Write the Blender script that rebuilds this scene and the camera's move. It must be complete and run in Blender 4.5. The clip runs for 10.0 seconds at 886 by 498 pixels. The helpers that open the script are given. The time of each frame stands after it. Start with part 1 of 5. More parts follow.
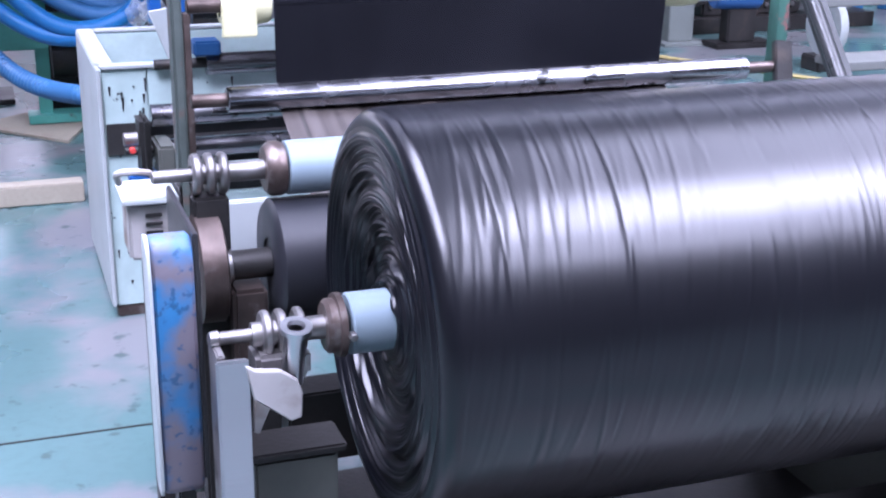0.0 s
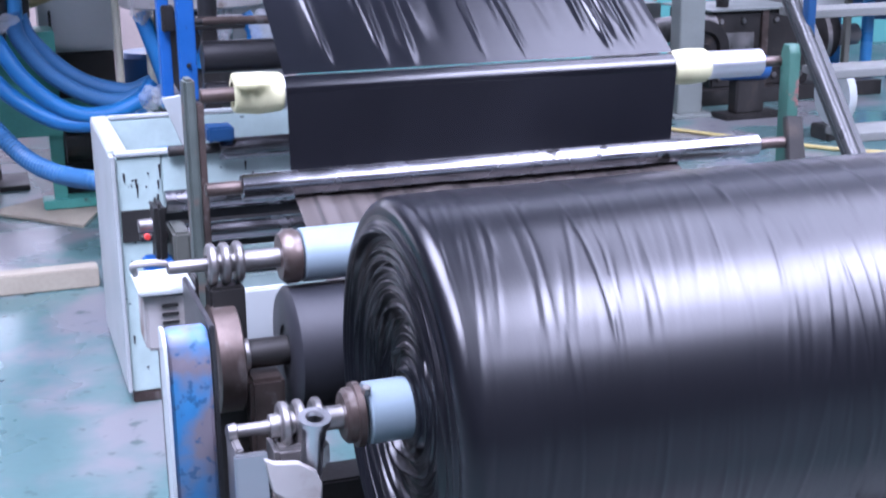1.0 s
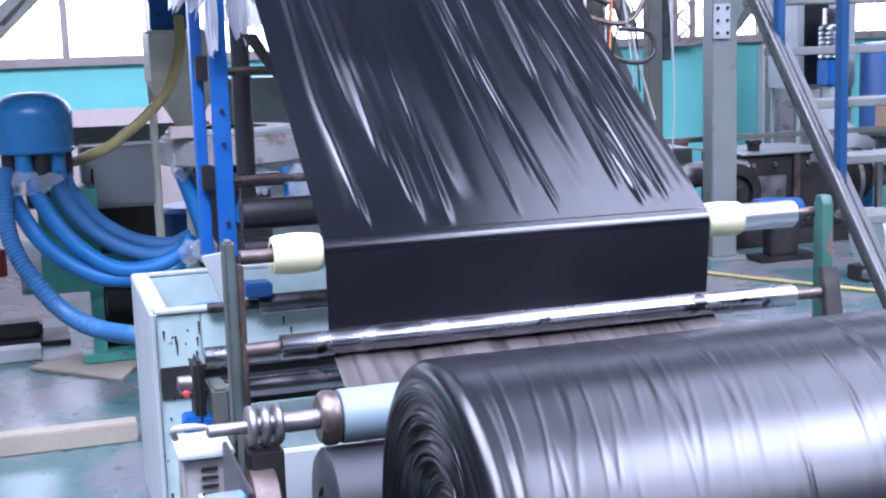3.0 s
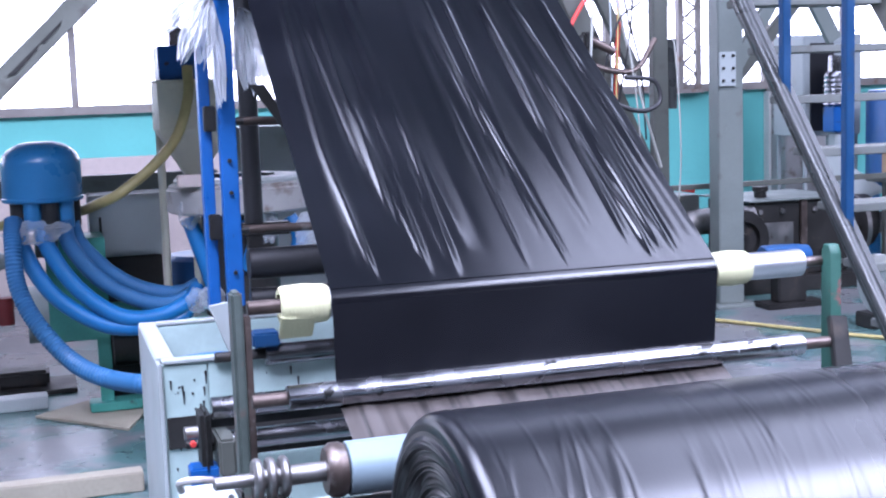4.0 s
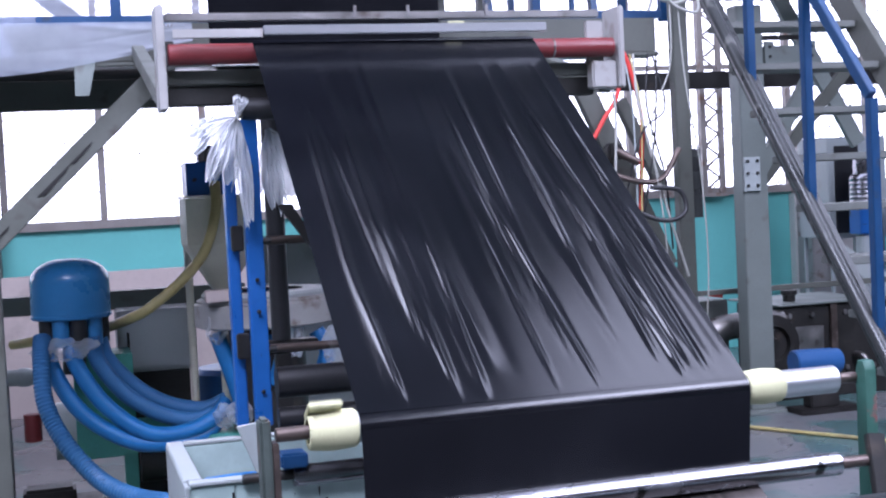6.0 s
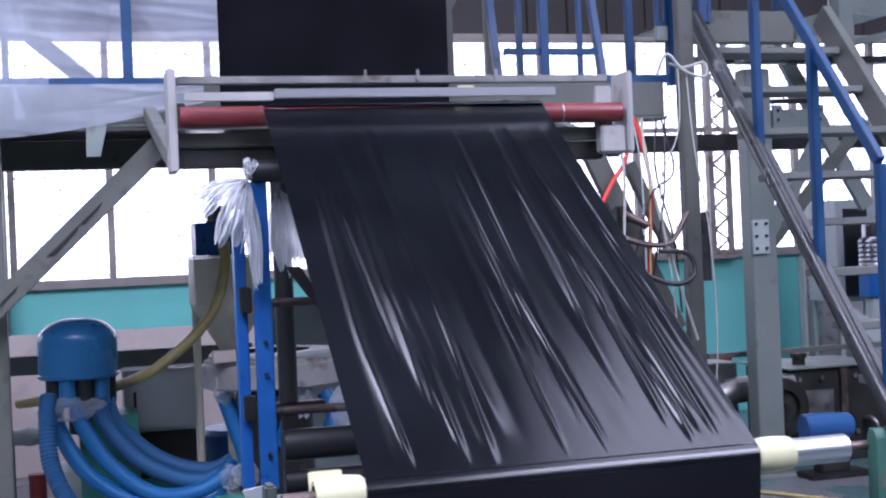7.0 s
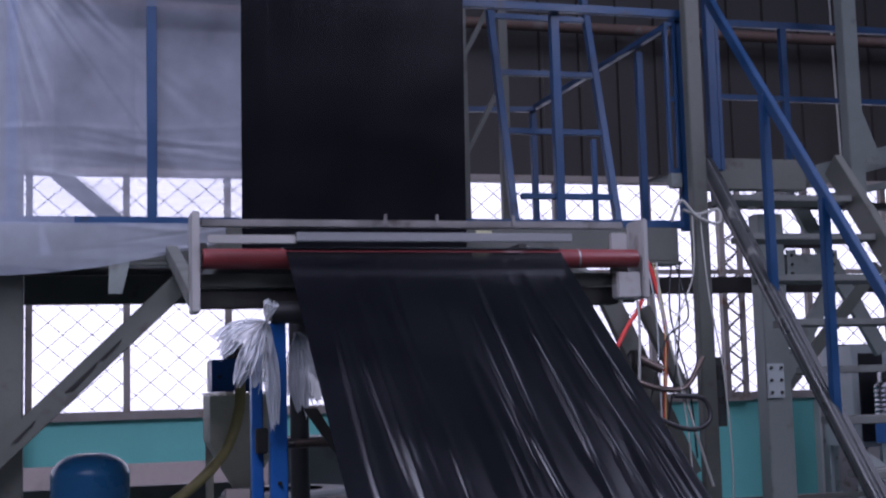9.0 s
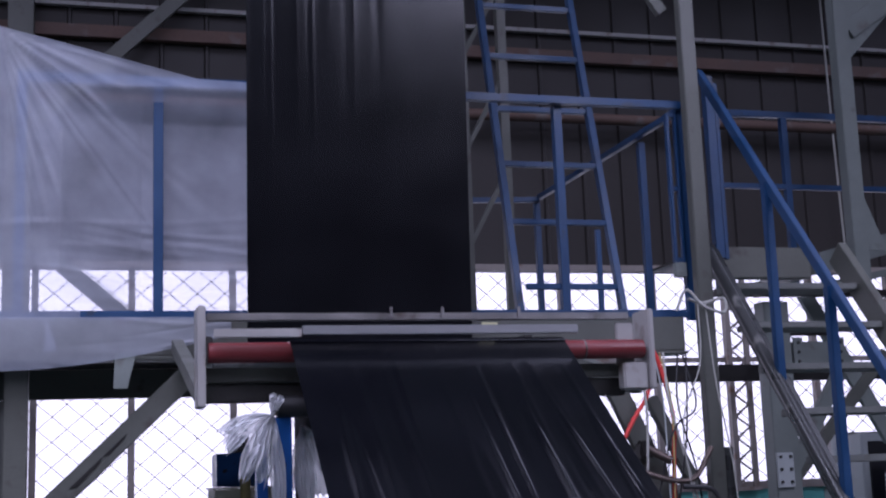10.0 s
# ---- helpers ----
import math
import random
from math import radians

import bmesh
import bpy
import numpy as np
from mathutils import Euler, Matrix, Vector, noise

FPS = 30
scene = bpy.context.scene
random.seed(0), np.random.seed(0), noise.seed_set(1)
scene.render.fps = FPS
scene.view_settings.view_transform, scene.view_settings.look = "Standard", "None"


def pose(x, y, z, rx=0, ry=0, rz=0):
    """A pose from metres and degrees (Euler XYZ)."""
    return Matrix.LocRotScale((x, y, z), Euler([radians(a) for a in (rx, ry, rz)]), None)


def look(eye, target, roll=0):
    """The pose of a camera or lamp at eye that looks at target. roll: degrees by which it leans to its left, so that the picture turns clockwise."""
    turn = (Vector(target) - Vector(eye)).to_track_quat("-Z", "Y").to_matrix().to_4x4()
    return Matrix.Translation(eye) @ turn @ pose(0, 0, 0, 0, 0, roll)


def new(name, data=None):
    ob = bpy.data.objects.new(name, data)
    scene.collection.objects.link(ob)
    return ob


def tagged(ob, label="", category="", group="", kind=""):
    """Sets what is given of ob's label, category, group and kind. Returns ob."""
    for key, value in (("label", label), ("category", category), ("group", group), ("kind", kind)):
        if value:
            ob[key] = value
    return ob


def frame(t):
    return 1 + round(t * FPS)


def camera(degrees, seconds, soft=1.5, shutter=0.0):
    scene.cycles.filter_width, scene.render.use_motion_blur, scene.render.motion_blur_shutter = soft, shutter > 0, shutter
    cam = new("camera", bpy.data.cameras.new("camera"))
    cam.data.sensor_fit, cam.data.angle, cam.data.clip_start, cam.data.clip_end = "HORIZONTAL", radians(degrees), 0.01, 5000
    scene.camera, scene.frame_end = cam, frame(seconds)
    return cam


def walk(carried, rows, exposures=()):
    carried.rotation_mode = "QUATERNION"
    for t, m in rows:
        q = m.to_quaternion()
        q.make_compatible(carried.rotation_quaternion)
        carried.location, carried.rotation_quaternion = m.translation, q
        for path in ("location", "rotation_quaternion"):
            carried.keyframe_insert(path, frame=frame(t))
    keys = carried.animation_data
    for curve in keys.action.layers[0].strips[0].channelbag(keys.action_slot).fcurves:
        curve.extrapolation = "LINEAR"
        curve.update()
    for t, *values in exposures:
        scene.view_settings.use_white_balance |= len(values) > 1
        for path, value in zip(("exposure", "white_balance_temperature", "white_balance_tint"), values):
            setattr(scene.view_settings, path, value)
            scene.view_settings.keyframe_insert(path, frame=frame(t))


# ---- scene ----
cam = camera(37.65, 10.0, soft=2.1, shutter=0.4)
# seconds, eye, target, roll
PATH = [
    (0, (0.008, 0.004, 1.636), (0.644, 1.789, 0.997), 0.6),
    (0.5, (0.01, 0.008, 1.646), (0.648, 1.806, 1.046), 0.1),
    (1, (0.006, 0.017, 1.657), (0.634, 1.839, 1.125), -0.7),
    (1.5, (0.001, 0.017, 1.66), (0.618, 1.864, 1.204), -1.0),
    (2, (-0.006, 0.013, 1.667), (0.599, 1.878, 1.274), -1.2),
    (2.5, (0.0, 0.008, 1.684), (0.596, 1.884, 1.33), -1.7),
    (4, (0.002, 0.01, 1.704), (0.592, 1.906, 1.457), -2.0),
    (4.5, (0.002, 0.012, 1.714), (0.582, 1.914, 1.499), -2.3),
    (5, (0.003, 0.019, 1.725), (0.574, 1.927, 1.551), -2.8),
    (5.5, (0.003, 0.023, 1.738), (0.57, 1.937, 1.607), -2.9),
    (7, (0.004, 0.029, 1.767), (0.558, 1.951, 1.769), -2.5),
    (7.5, (-0.001, 0.023, 1.76), (0.552, 1.945, 1.812), -2.1),
    (8, (-0.005, 0.021, 1.78), (0.544, 1.942, 1.875), -1.7),
    (8.5, (-0.022, -0.013, 1.787), (0.52, 1.906, 1.933), -1.7),
    (9, (-0.022, -0.019, 1.797), (0.516, 1.896, 2.006), -1.6),
    (9.5, (-0.025, -0.011, 1.785), (0.513, 1.894, 2.073), -2.1),
    (10, (-0.026, -0.025, 1.806), (0.504, 1.872, 2.151), -2.1),
]
EXPOSURES = [(0, 0.88, 5550, 33), (2.5, 0.84, 5430, 29), (4.5, 0.65, 5450, 27), (5.5, 0.3, 5550, 27), (7.5, -0.3, 5600, 29), (8.2, -0.8, 5610, 31), (9, -1.2, 5620, 33), (10, -1.2, 5620, 35)]
walk(cam, [(t, look(eye, target, roll)) for t, eye, target, roll in PATH], EXPOSURES)

# ---- light: overcast daylight through roof lights and the long window band ----
world = bpy.data.worlds.new("overcast")
scene.world = world
world.use_nodes = True
wn, wl = world.node_tree.nodes, world.node_tree.links
sky = wn.new("ShaderNodeTexSky")
sky.sky_type, sky.sun_disc = "NISHITA", False
sky.sun_elevation, sky.sun_rotation = radians(48), radians(200)
wn["Background"].inputs["Strength"].default_value = 0.12
wl.new(sky.outputs["Color"], wn["Background"].inputs["Color"])

sun = new("sun", bpy.data.lights.new("sun", "SUN"))
sun.data.energy, sun.data.angle, sun.data.color = 0.8, radians(12), (1.0, 0.97, 0.92)
sun.matrix_world = look((0, -10, 14), (0, 0, 0))


def roof_light(x, y, sx, sy, watts):
    lamp = new("roof_light_daylight", bpy.data.lights.new("roof_light_daylight", "AREA"))
    lamp.data.shape, lamp.data.size, lamp.data.size_y = "RECTANGLE", sx, sy
    lamp.data.energy, lamp.data.color = watts, (0.93, 0.96, 1.0)
    lamp.matrix_world = pose(x, y, 7.12)


roof_light(5.68, 2.85, 4.65, 4.1, 265)
roof_light(-1.9, 2.85, 4.2, 4.1, 740)
roof_light(5.68, -1.05, 4.65, 2.9, 830)
roof_light(-1.9, -1.05, 4.2, 2.9, 640)
roof_light(6.1, -4.4, 5.8, 2.4, 380)
roof_light(4, 9.4, 15.6, 1.9, 230)

# ---- materials ----


def material(name, colour, rough=0.5, metal=0.0, second=None, patch=3.0, cover=0.0, grain=40.0, bump=0.05, vary=0.12, sharp=0.06, coat=0.0, gloss=0.5, speck=0.0, stretch=None, spread=0.15):
    """A surface with fine grain, a larger tone variation and, with a second colour, patches of wear or dirt."""
    m = bpy.data.materials.new(name)
    m.use_nodes = True
    nodes, links = m.node_tree.nodes, m.node_tree.links
    shader = nodes["Principled BSDF"]
    shader.inputs["Roughness"].default_value, shader.inputs["Metallic"].default_value = rough, metal
    shader.inputs["Coat Weight"].default_value = coat
    shader.inputs["Specular IOR Level"].default_value = gloss
    shader.inputs["Coat Roughness"].default_value = 0.08
    where = nodes.new("ShaderNodeTexCoord")
    source = where.outputs["Object"]
    if stretch:
        mapping = nodes.new("ShaderNodeMapping")
        mapping.inputs["Scale"].default_value = stretch
        links.new(source, mapping.inputs["Vector"])
        source = mapping.outputs["Vector"]

    def noise_at(scale, detail=4.0):
        n = nodes.new("ShaderNodeTexNoise")
        n.inputs["Scale"].default_value, n.inputs["Detail"].default_value = scale, detail
        links.new(source, n.inputs["Vector"])
        return n.outputs["Fac"]

    def ranged(value, a, b, c, d):
        r = nodes.new("ShaderNodeMapRange")
        for key, v in zip(("From Min", "From Max", "To Min", "To Max"), (a, b, c, d)):
            r.inputs[key].default_value = v
        links.new(value, r.inputs["Value"])
        return r.outputs["Result"]

    def mixed(a, b, fac, blend="MIX"):
        x = nodes.new("ShaderNodeMix")
        x.data_type, x.blend_type = "RGBA", blend
        for n, v in ((6, a), (7, b)):
            if isinstance(v, tuple):
                x.inputs[n].default_value = (*v, 1)
            else:
                links.new(v, x.inputs[n])
        links.new(fac, x.inputs[0])
        return x.outputs[2]

    big, fine = noise_at(patch * 0.6, 5.0), noise_at(grain, 3.0)
    dark = tuple(c * (1 - vary) for c in colour)
    light = tuple(min(1, c * (1 + vary)) for c in colour)
    tone = mixed(dark, light, ranged(big, 0.3, 0.7, 0, 1))
    tone = mixed(tone, tuple(c * (1 - vary) for c in colour), ranged(fine, 0.45, 0.75, 0, 0.5))
    worn = None
    if second:
        spot = noise_at(patch, 8.0)
        worn = ranged(spot, 1 - cover, 1 - cover + sharp, 0, 1)
        tone = mixed(tone, second, worn)
    if speck:
        dirt = noise_at(patch * 11, 9.0)
        tone = mixed(tone, tuple(c * 0.42 for c in colour), ranged(dirt, 1 - speck, 1 - speck + 0.09, 0, 0.85))
    links.new(tone, shader.inputs["Base Color"])
    links.new(ranged(big, 0.25, 0.75, max(0.03, rough - spread), min(1, rough + spread)), shader.inputs["Roughness"])
    if bump:
        b = nodes.new("ShaderNodeBump")
        b.inputs["Strength"].default_value, b.inputs["Distance"].default_value = bump, 0.004
        links.new(fine, b.inputs["Height"])
        links.new(b.outputs["Normal"], shader.inputs["Normal"])
    return m


FILM = material("black_film", (0.003, 0.0034, 0.0052), 0.2, grain=9, bump=0.0, vary=0.2, patch=5, spread=0.04, gloss=0.5)
FILM_ROLL = material("wound_black_film", (0.003, 0.0034, 0.0052), 0.29, grain=300, bump=0.02, vary=0.2, patch=4, stretch=(1, 0.15, 0.15), spread=0.04, gloss=0.5)
# the brown base colour paints in a warm reflection on the film
FILM_WARM_SHEEN = material("film_with_warm_sheen", (0.06, 0.051, 0.047), 0.4, 0, (0.02, 0.017, 0.016), 46, 0.5, 90, 0.05, 0.25, 0.12, stretch=(1, 0.02, 0.02))
STEEL = material("bright_steel", (0.32, 0.32, 0.34), 0.24, 1.0, (0.05, 0.05, 0.05), 14, 0.36, 200, 0.02, 0.1, 0.03)
STEEL_DULL = material("worn_steel", (0.28, 0.27, 0.265), 0.45, 1.0, (0.09, 0.07, 0.06), 10, 0.42, 120, 0.1, 0.2, 0.15)
ALUMINIUM = material("brushed_aluminium", (0.5, 0.51, 0.53), 0.42, 1.0, grain=300, bump=0.05, stretch=(0.1, 1, 1))
IRON = material("dark_oily_iron", (0.026, 0.025, 0.024), 0.5, 0.4, (0.065, 0.05, 0.04), 8, 0.4, 90, 0.2, 0.3, 0.2)
BROWN_STEEL = material("rusty_shaft", (0.11, 0.085, 0.075), 0.42, 0.7, (0.3, 0.28, 0.27), 18, 0.4, 90, 0.15, 0.3, 0.2)
MINT = material("pale_green_machine_paint", (0.4, 0.52, 0.5), 0.45, 0, (0.05, 0.06, 0.06), 22, 0.33, 60, 0.05, 0.08, 0.02)
GREYGREEN = material("grey_green_steel_paint", (0.088, 0.093, 0.081), 0.5, 0, (0.06, 0.053, 0.046), 7, 0.4, 50, 0.08, 0.12, 0.1)
PALE_STEEL = material("pale_grey_green_paint", (0.155, 0.178, 0.167), 0.5, 0, (0.11, 0.11, 0.1), 6, 0.38, 50, 0.06, 0.1, 0.1)
GREEN = material("mid_green_paint", (0.06, 0.27, 0.22), 0.45, 0, (0.05, 0.07, 0.06), 9, 0.36, 60, 0.05, 0.15, 0.06)
POST_GREEN = material("grimy_green_post_paint", (0.05, 0.065, 0.058), 0.5, 0, (0.08, 0.06, 0.05), 14, 0.45, 60, 0.1, 0.2, 0.08)
GREEN_RED = material("green_paint_over_red", (0.022, 0.08, 0.06), 0.5, 0, (0.2, 0.06, 0.06), 12, 0.38, 60, 0.1, 0.15, 0.05)
BLUE = material("bright_blue_paint", (0.015, 0.1, 0.34), 0.38, 0, (0.03, 0.03, 0.05), 16, 0.35, 60, 0.05, 0.12, 0.03)
BLUE_RAIL = material("blue_rail_paint", (0.0045, 0.04, 0.115), 0.45, 0, (0.016, 0.032, 0.065), 8, 0.35, 60, 0.05, 0.15, 0.08)
BLUE_GUARD = material("worn_sky_blue_paint", (0.02, 0.135, 0.3), 0.5, 0, (0.12, 0.105, 0.125), 6, 0.56, 60, 0.08, 0.2, 0.1, speck=0.42)
BLUE_DOME = material("dome_blue_enamel", (0.035, 0.18, 0.4), 0.3, 0, (0.14, 0.25, 0.38), 5, 0.32, 80, 0.03, 0.1, 0.15)
HOSE = material("blue_hose", (0.016, 0.145, 0.38), 0.38, grain=50, bump=0.05, vary=0.15)
HOSE_DUSTY = material("dusty_blue_hose", (0.03, 0.125, 0.28), 0.55, grain=80, bump=0.1, vary=0.2)
HOSE_YELLOW = material("stained_translucent_hose", (0.45, 0.38, 0.16), 0.4, 0, (0.16, 0.12, 0.08), 3, 0.46, 40, 0.05, 0.2, 0.2)
FOAM = material("pale_yellow_foam", (0.52, 0.51, 0.31), 0.85, grain=150, bump=0.3, vary=0.05)
CORE = material("pale_blue_core_tube", (0.18, 0.235, 0.265), 0.38, grain=120, bump=0.02, vary=0.06)
RED = material("red_rubber", (0.15, 0.018, 0.02), 0.45, 0, (0.35, 0.2, 0.2), 5, 0.38, 60, 0.05, 0.15, 0.1)
RED_CABLE = material("red_hose", (0.6, 0.05, 0.04), 0.4, grain=50, bump=0.02)
WHITE = material("dirty_white_paint", (0.33, 0.32, 0.31), 0.5, 0, (0.17, 0.135, 0.11), 9, 0.46, 50, 0.05, 0.08, 0.15)
CREAM = material("cream_hopper_paint", (0.72, 0.69, 0.56), 0.5, 0, (0.4, 0.38, 0.3), 5, 0.4, 40, 0.05, 0.08, 0.2)
GREY_CASE = material("pale_grey_cabinet_paint", (0.36, 0.395, 0.395), 0.5, 0, (0.28, 0.29, 0.27), 4, 0.4, 40, 0.03, 0.06, 0.2)
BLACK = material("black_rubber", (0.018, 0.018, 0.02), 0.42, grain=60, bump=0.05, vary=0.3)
DRUM = material("dark_rubber_drum", (0.014, 0.015, 0.019), 0.48, grain=60, bump=0.05, vary=0.2)
CARDBOARD = material("brown_cardboard", (0.36, 0.25, 0.16), 0.85, grain=60, bump=0.1, vary=0.12)
PAPER = material("white_label", (0.75, 0.75, 0.73), 0.7)
WOOD = material("dusty_timber", (0.3, 0.27, 0.21), 0.75, 0, (0.24, 0.2, 0.16), 5, 0.42, 50, 0.2, 0.2, 0.2)
TREAD = material("pale_grey_tread", (0.12, 0.128, 0.12), 0.6, 0, (0.08, 0.08, 0.07), 8, 0.42, 50, 0.1, 0.1, 0.15)
FLOOR = material("green_floor_paint", (0.072, 0.136, 0.132), 0.28, 0, (0.155, 0.158, 0.165), 1.3, 0.53, 25, 0.04, 0.16, 0.07, spread=0.14, speck=0.39)
DADO = material("turquoise_wall_paint", (0.18, 0.6, 0.56), 0.55, 0, (0.3, 0.38, 0.36), 1.6, 0.3, 30, 0.05, 0.07, 0.08)
CLADDING = material("brown_grey_cladding", (0.031, 0.027, 0.0255), 0.6, 0, (0.026, 0.0225, 0.021), 1.2, 0.45, 30, 0.05, 0.12, 0.3)
ROOF = material("roof_sheet", (0.42, 0.42, 0.43), 0.7, grain=30, bump=0.05)
PINK_WALL = material("dusty_pink_render", (0.55, 0.46, 0.43), 0.8, 0, (0.3, 0.25, 0.23), 2, 0.42, 30, 0.1, 0.1, 0.2)
WHITE_PLASTER = material("white_plaster", (0.66, 0.65, 0.62), 0.8, 0, (0.45, 0.42, 0.38), 3, 0.4, 40, 0.1, 0.08, 0.2)
RUST_BEAM = material("rusty_orange_steel", (0.12, 0.075, 0.06), 0.7, 0, (0.15, 0.125, 0.115), 4, 0.42, 40, 0.1, 0.2, 0.1)
WINDOW_STEEL = material("window_bar_paint", (0.3, 0.27, 0.25), 0.6, 0, (0.2, 0.12, 0.08), 6, 0.42, 40, 0.1, 0.15, 0.1)
WIRE = material("galvanised_wire", (0.2, 0.2, 0.2), 0.6, 0.3)
TANK = material("deep_blue_tank", (0.025, 0.1, 0.28), 0.4, 0, (0.06, 0.1, 0.18), 3, 0.42, 40, 0.03, 0.15, 0.3)
DARK_TUBE = material("dark_tube_paint", (0.035, 0.038, 0.038), 0.32, 0, (0.16, 0.16, 0.15), 9, 0.36, 50, 0.05, 0.2, 0.1)
ROPE = material("grey_white_cord", (0.38, 0.38, 0.35), 0.8)


def clear_material(name, tint, through_share, rough=0.2):
    """A translucent plastic sheet: part clear, part milky."""
    m = bpy.data.materials.new(name)
    m.use_nodes = True
    nodes, links = m.node_tree.nodes, m.node_tree.links
    shader = nodes["Principled BSDF"]
    shader.inputs["Base Color"].default_value = (*tint, 1)
    shader.inputs["Roughness"].default_value = rough
    clear, mix = nodes.new("ShaderNodeBsdfTransparent"), nodes.new("ShaderNodeMixShader")
    milky, both = nodes.new("ShaderNodeBsdfTranslucent"), nodes.new("ShaderNodeMixShader")
    milky.inputs["Color"].default_value = (*tint, 1)
    where, cloud, r = nodes.new("ShaderNodeTexCoord"), nodes.new("ShaderNodeTexNoise"), nodes.new("ShaderNodeMapRange")
    cloud.inputs["Scale"].default_value, cloud.inputs["Detail"].default_value = 3.0, 5.0
    links.new(where.outputs["Object"], cloud.inputs["Vector"])
    links.new(cloud.outputs["Fac"], r.inputs["Value"])
    for key, v in zip(("From Min", "From Max", "To Min", "To Max"), (0.3, 0.7, through_share - 0.12, through_share + 0.12)):
        r.inputs[key].default_value = v
    both.inputs["Fac"].default_value = 0.5
    links.new(shader.outputs["BSDF"], both.inputs[1])
    links.new(milky.outputs["BSDF"], both.inputs[2])
    links.new(r.outputs["Result"], mix.inputs["Fac"])
    links.new(both.outputs["Shader"], mix.inputs[1])
    links.new(clear.outputs["BSDF"], mix.inputs[2])
    links.new(mix.outputs["Shader"], nodes["Material Output"].inputs["Surface"])
    return m


SHEETING = clear_material("clear_plastic_sheeting", (0.72, 0.77, 0.9), 0.58, 0.22)
WRAP = clear_material("cling_wrap", (0.85, 0.87, 0.9), 0.66, 0.1)
BAG = clear_material("white_carrier_bag", (0.85, 0.86, 0.88), 0.12, 0.35)


def glowing(name, colour, strength):
    m = bpy.data.materials.new(name)
    m.use_nodes = True
    shader = m.node_tree.nodes["Principled BSDF"]
    shader.inputs["Base Color"].default_value = (0, 0, 0, 1)
    shader.inputs["Emission Color"].default_value = (*colour, 1)
    shader.inputs["Emission Strength"].default_value = strength
    return m


BRIGHT_SKY = glowing("white_overcast", (0.97, 0.97, 1.0), 3.2)

# ---- builders ----


def thing(name, at, label, category, group="", kind=""):
    ob = new(name)
    ob.empty_display_size = 0.05
    ob.location = at
    return tagged(ob, label, category, group, kind)


def base_of(ob):
    at = Vector((0, 0, 0))
    while ob:
        at += ob.location
        ob = ob.parent
    return at


def finish(name, bm, mat, smooth=True, angle=40):
    mesh = bpy.data.meshes.new(name)
    bm.normal_update()
    if smooth:
        for f in bm.faces:
            f.smooth = True
        for e in bm.edges:
            if len(e.link_faces) == 2 and e.calc_face_angle(0) > radians(angle):
                e.smooth = False
    bm.to_mesh(mesh)
    bm.free()
    mesh.materials.append(mat)
    return mesh


def part(name, bm, mat, parent, label="", smooth=True):
    """One mesh, modelled in world places, under a thing or a part."""
    bmesh.ops.translate(bm, verts=bm.verts, vec=-base_of(parent))
    ob = new(name, finish(name, bm, mat, smooth))
    ob.parent = parent
    return tagged(ob, label)


def solid(name, bm, mat, at, label, category, group="", kind="", smooth=True):
    """A thing of one mesh."""
    bmesh.ops.translate(bm, verts=bm.verts, vec=-Vector(at))
    ob = new(name, finish(name, bm, mat, smooth))
    ob.location = at
    return tagged(ob, label, category, group, kind)


def box(x0, x1, y0, y1, z0, z1, bevel=0.003, bm=None, turn=None):
    own = bmesh.new()
    bmesh.ops.create_cube(own, size=1)
    for v in own.verts:
        v.co = Vector(((x0 + x1) / 2 + v.co.x * (x1 - x0), (y0 + y1) / 2 + v.co.y * (y1 - y0), (z0 + z1) / 2 + v.co.z * (z1 - z0)))
    if bevel:
        bmesh.ops.bevel(own, geom=own.edges[:], offset=bevel, segments=2, affect="EDGES", clamp_overlap=True)
    if turn:
        bmesh.ops.transform(own, matrix=turn, verts=own.verts)
    return joined(bm, own)


def joined(bm, own):
    if bm is None:
        return own
    mesh = bpy.data.meshes.new("scratch")
    own.to_mesh(mesh)
    own.free()
    bm.from_mesh(mesh)
    bpy.data.meshes.remove(mesh)
    return bm


def frame_along(a, b):
    d = (Vector(b) - Vector(a))
    return Matrix.Translation(a) @ d.to_track_quat("Z", "Y").to_matrix().to_4x4(), d.length


def lathe(a, b, profile, seg=32, bm=None, caps=True):
    """A turned body round the line a to b; profile: rows of (distance along, radius)."""
    own = bmesh.new()
    m, _ = frame_along(a, b)
    rings = []
    for d, r in profile:
        rings.append([own.verts.new(m @ Vector((r * math.cos(2 * math.pi * k / seg), r * math.sin(2 * math.pi * k / seg), d))) for k in range(seg)])
    for one, two in zip(rings, rings[1:]):
        for k in range(seg):
            own.faces.new((one[k], one[(k + 1) % seg], two[(k + 1) % seg], two[k]))
    if caps:
        own.faces.new(rings[0][::-1])
        own.faces.new(rings[-1])
    return joined(bm, own)


def rod(a, b, r, seg=20, bm=None, bevel=0.002):
    length = (Vector(b) - Vector(a)).length
    bevel = min(bevel, r * 0.4, length * 0.3)
    return lathe(a, b, [(0, r - bevel), (bevel, r), (length - bevel, r), (length, r - bevel)], seg, bm)


def bar(a, b, w, h, bm=None, bevel=0.003, up=(0, 0, 1)):
    """A square bar from a to b, w wide and h high."""
    a, b = Vector(a), Vector(b)
    z = (b - a).normalized()
    x = z.cross(Vector(up))
    if x.length < 1e-3:
        x = Vector((1, 0, 0))
    x.normalize()
    y = z.cross(x)
    turn = Matrix((x, y, z)).transposed().to_4x4()
    turn.translation = a
    return box(-w / 2, w / 2, -h / 2, h / 2, 0, (b - a).length, bevel, bm, turn)


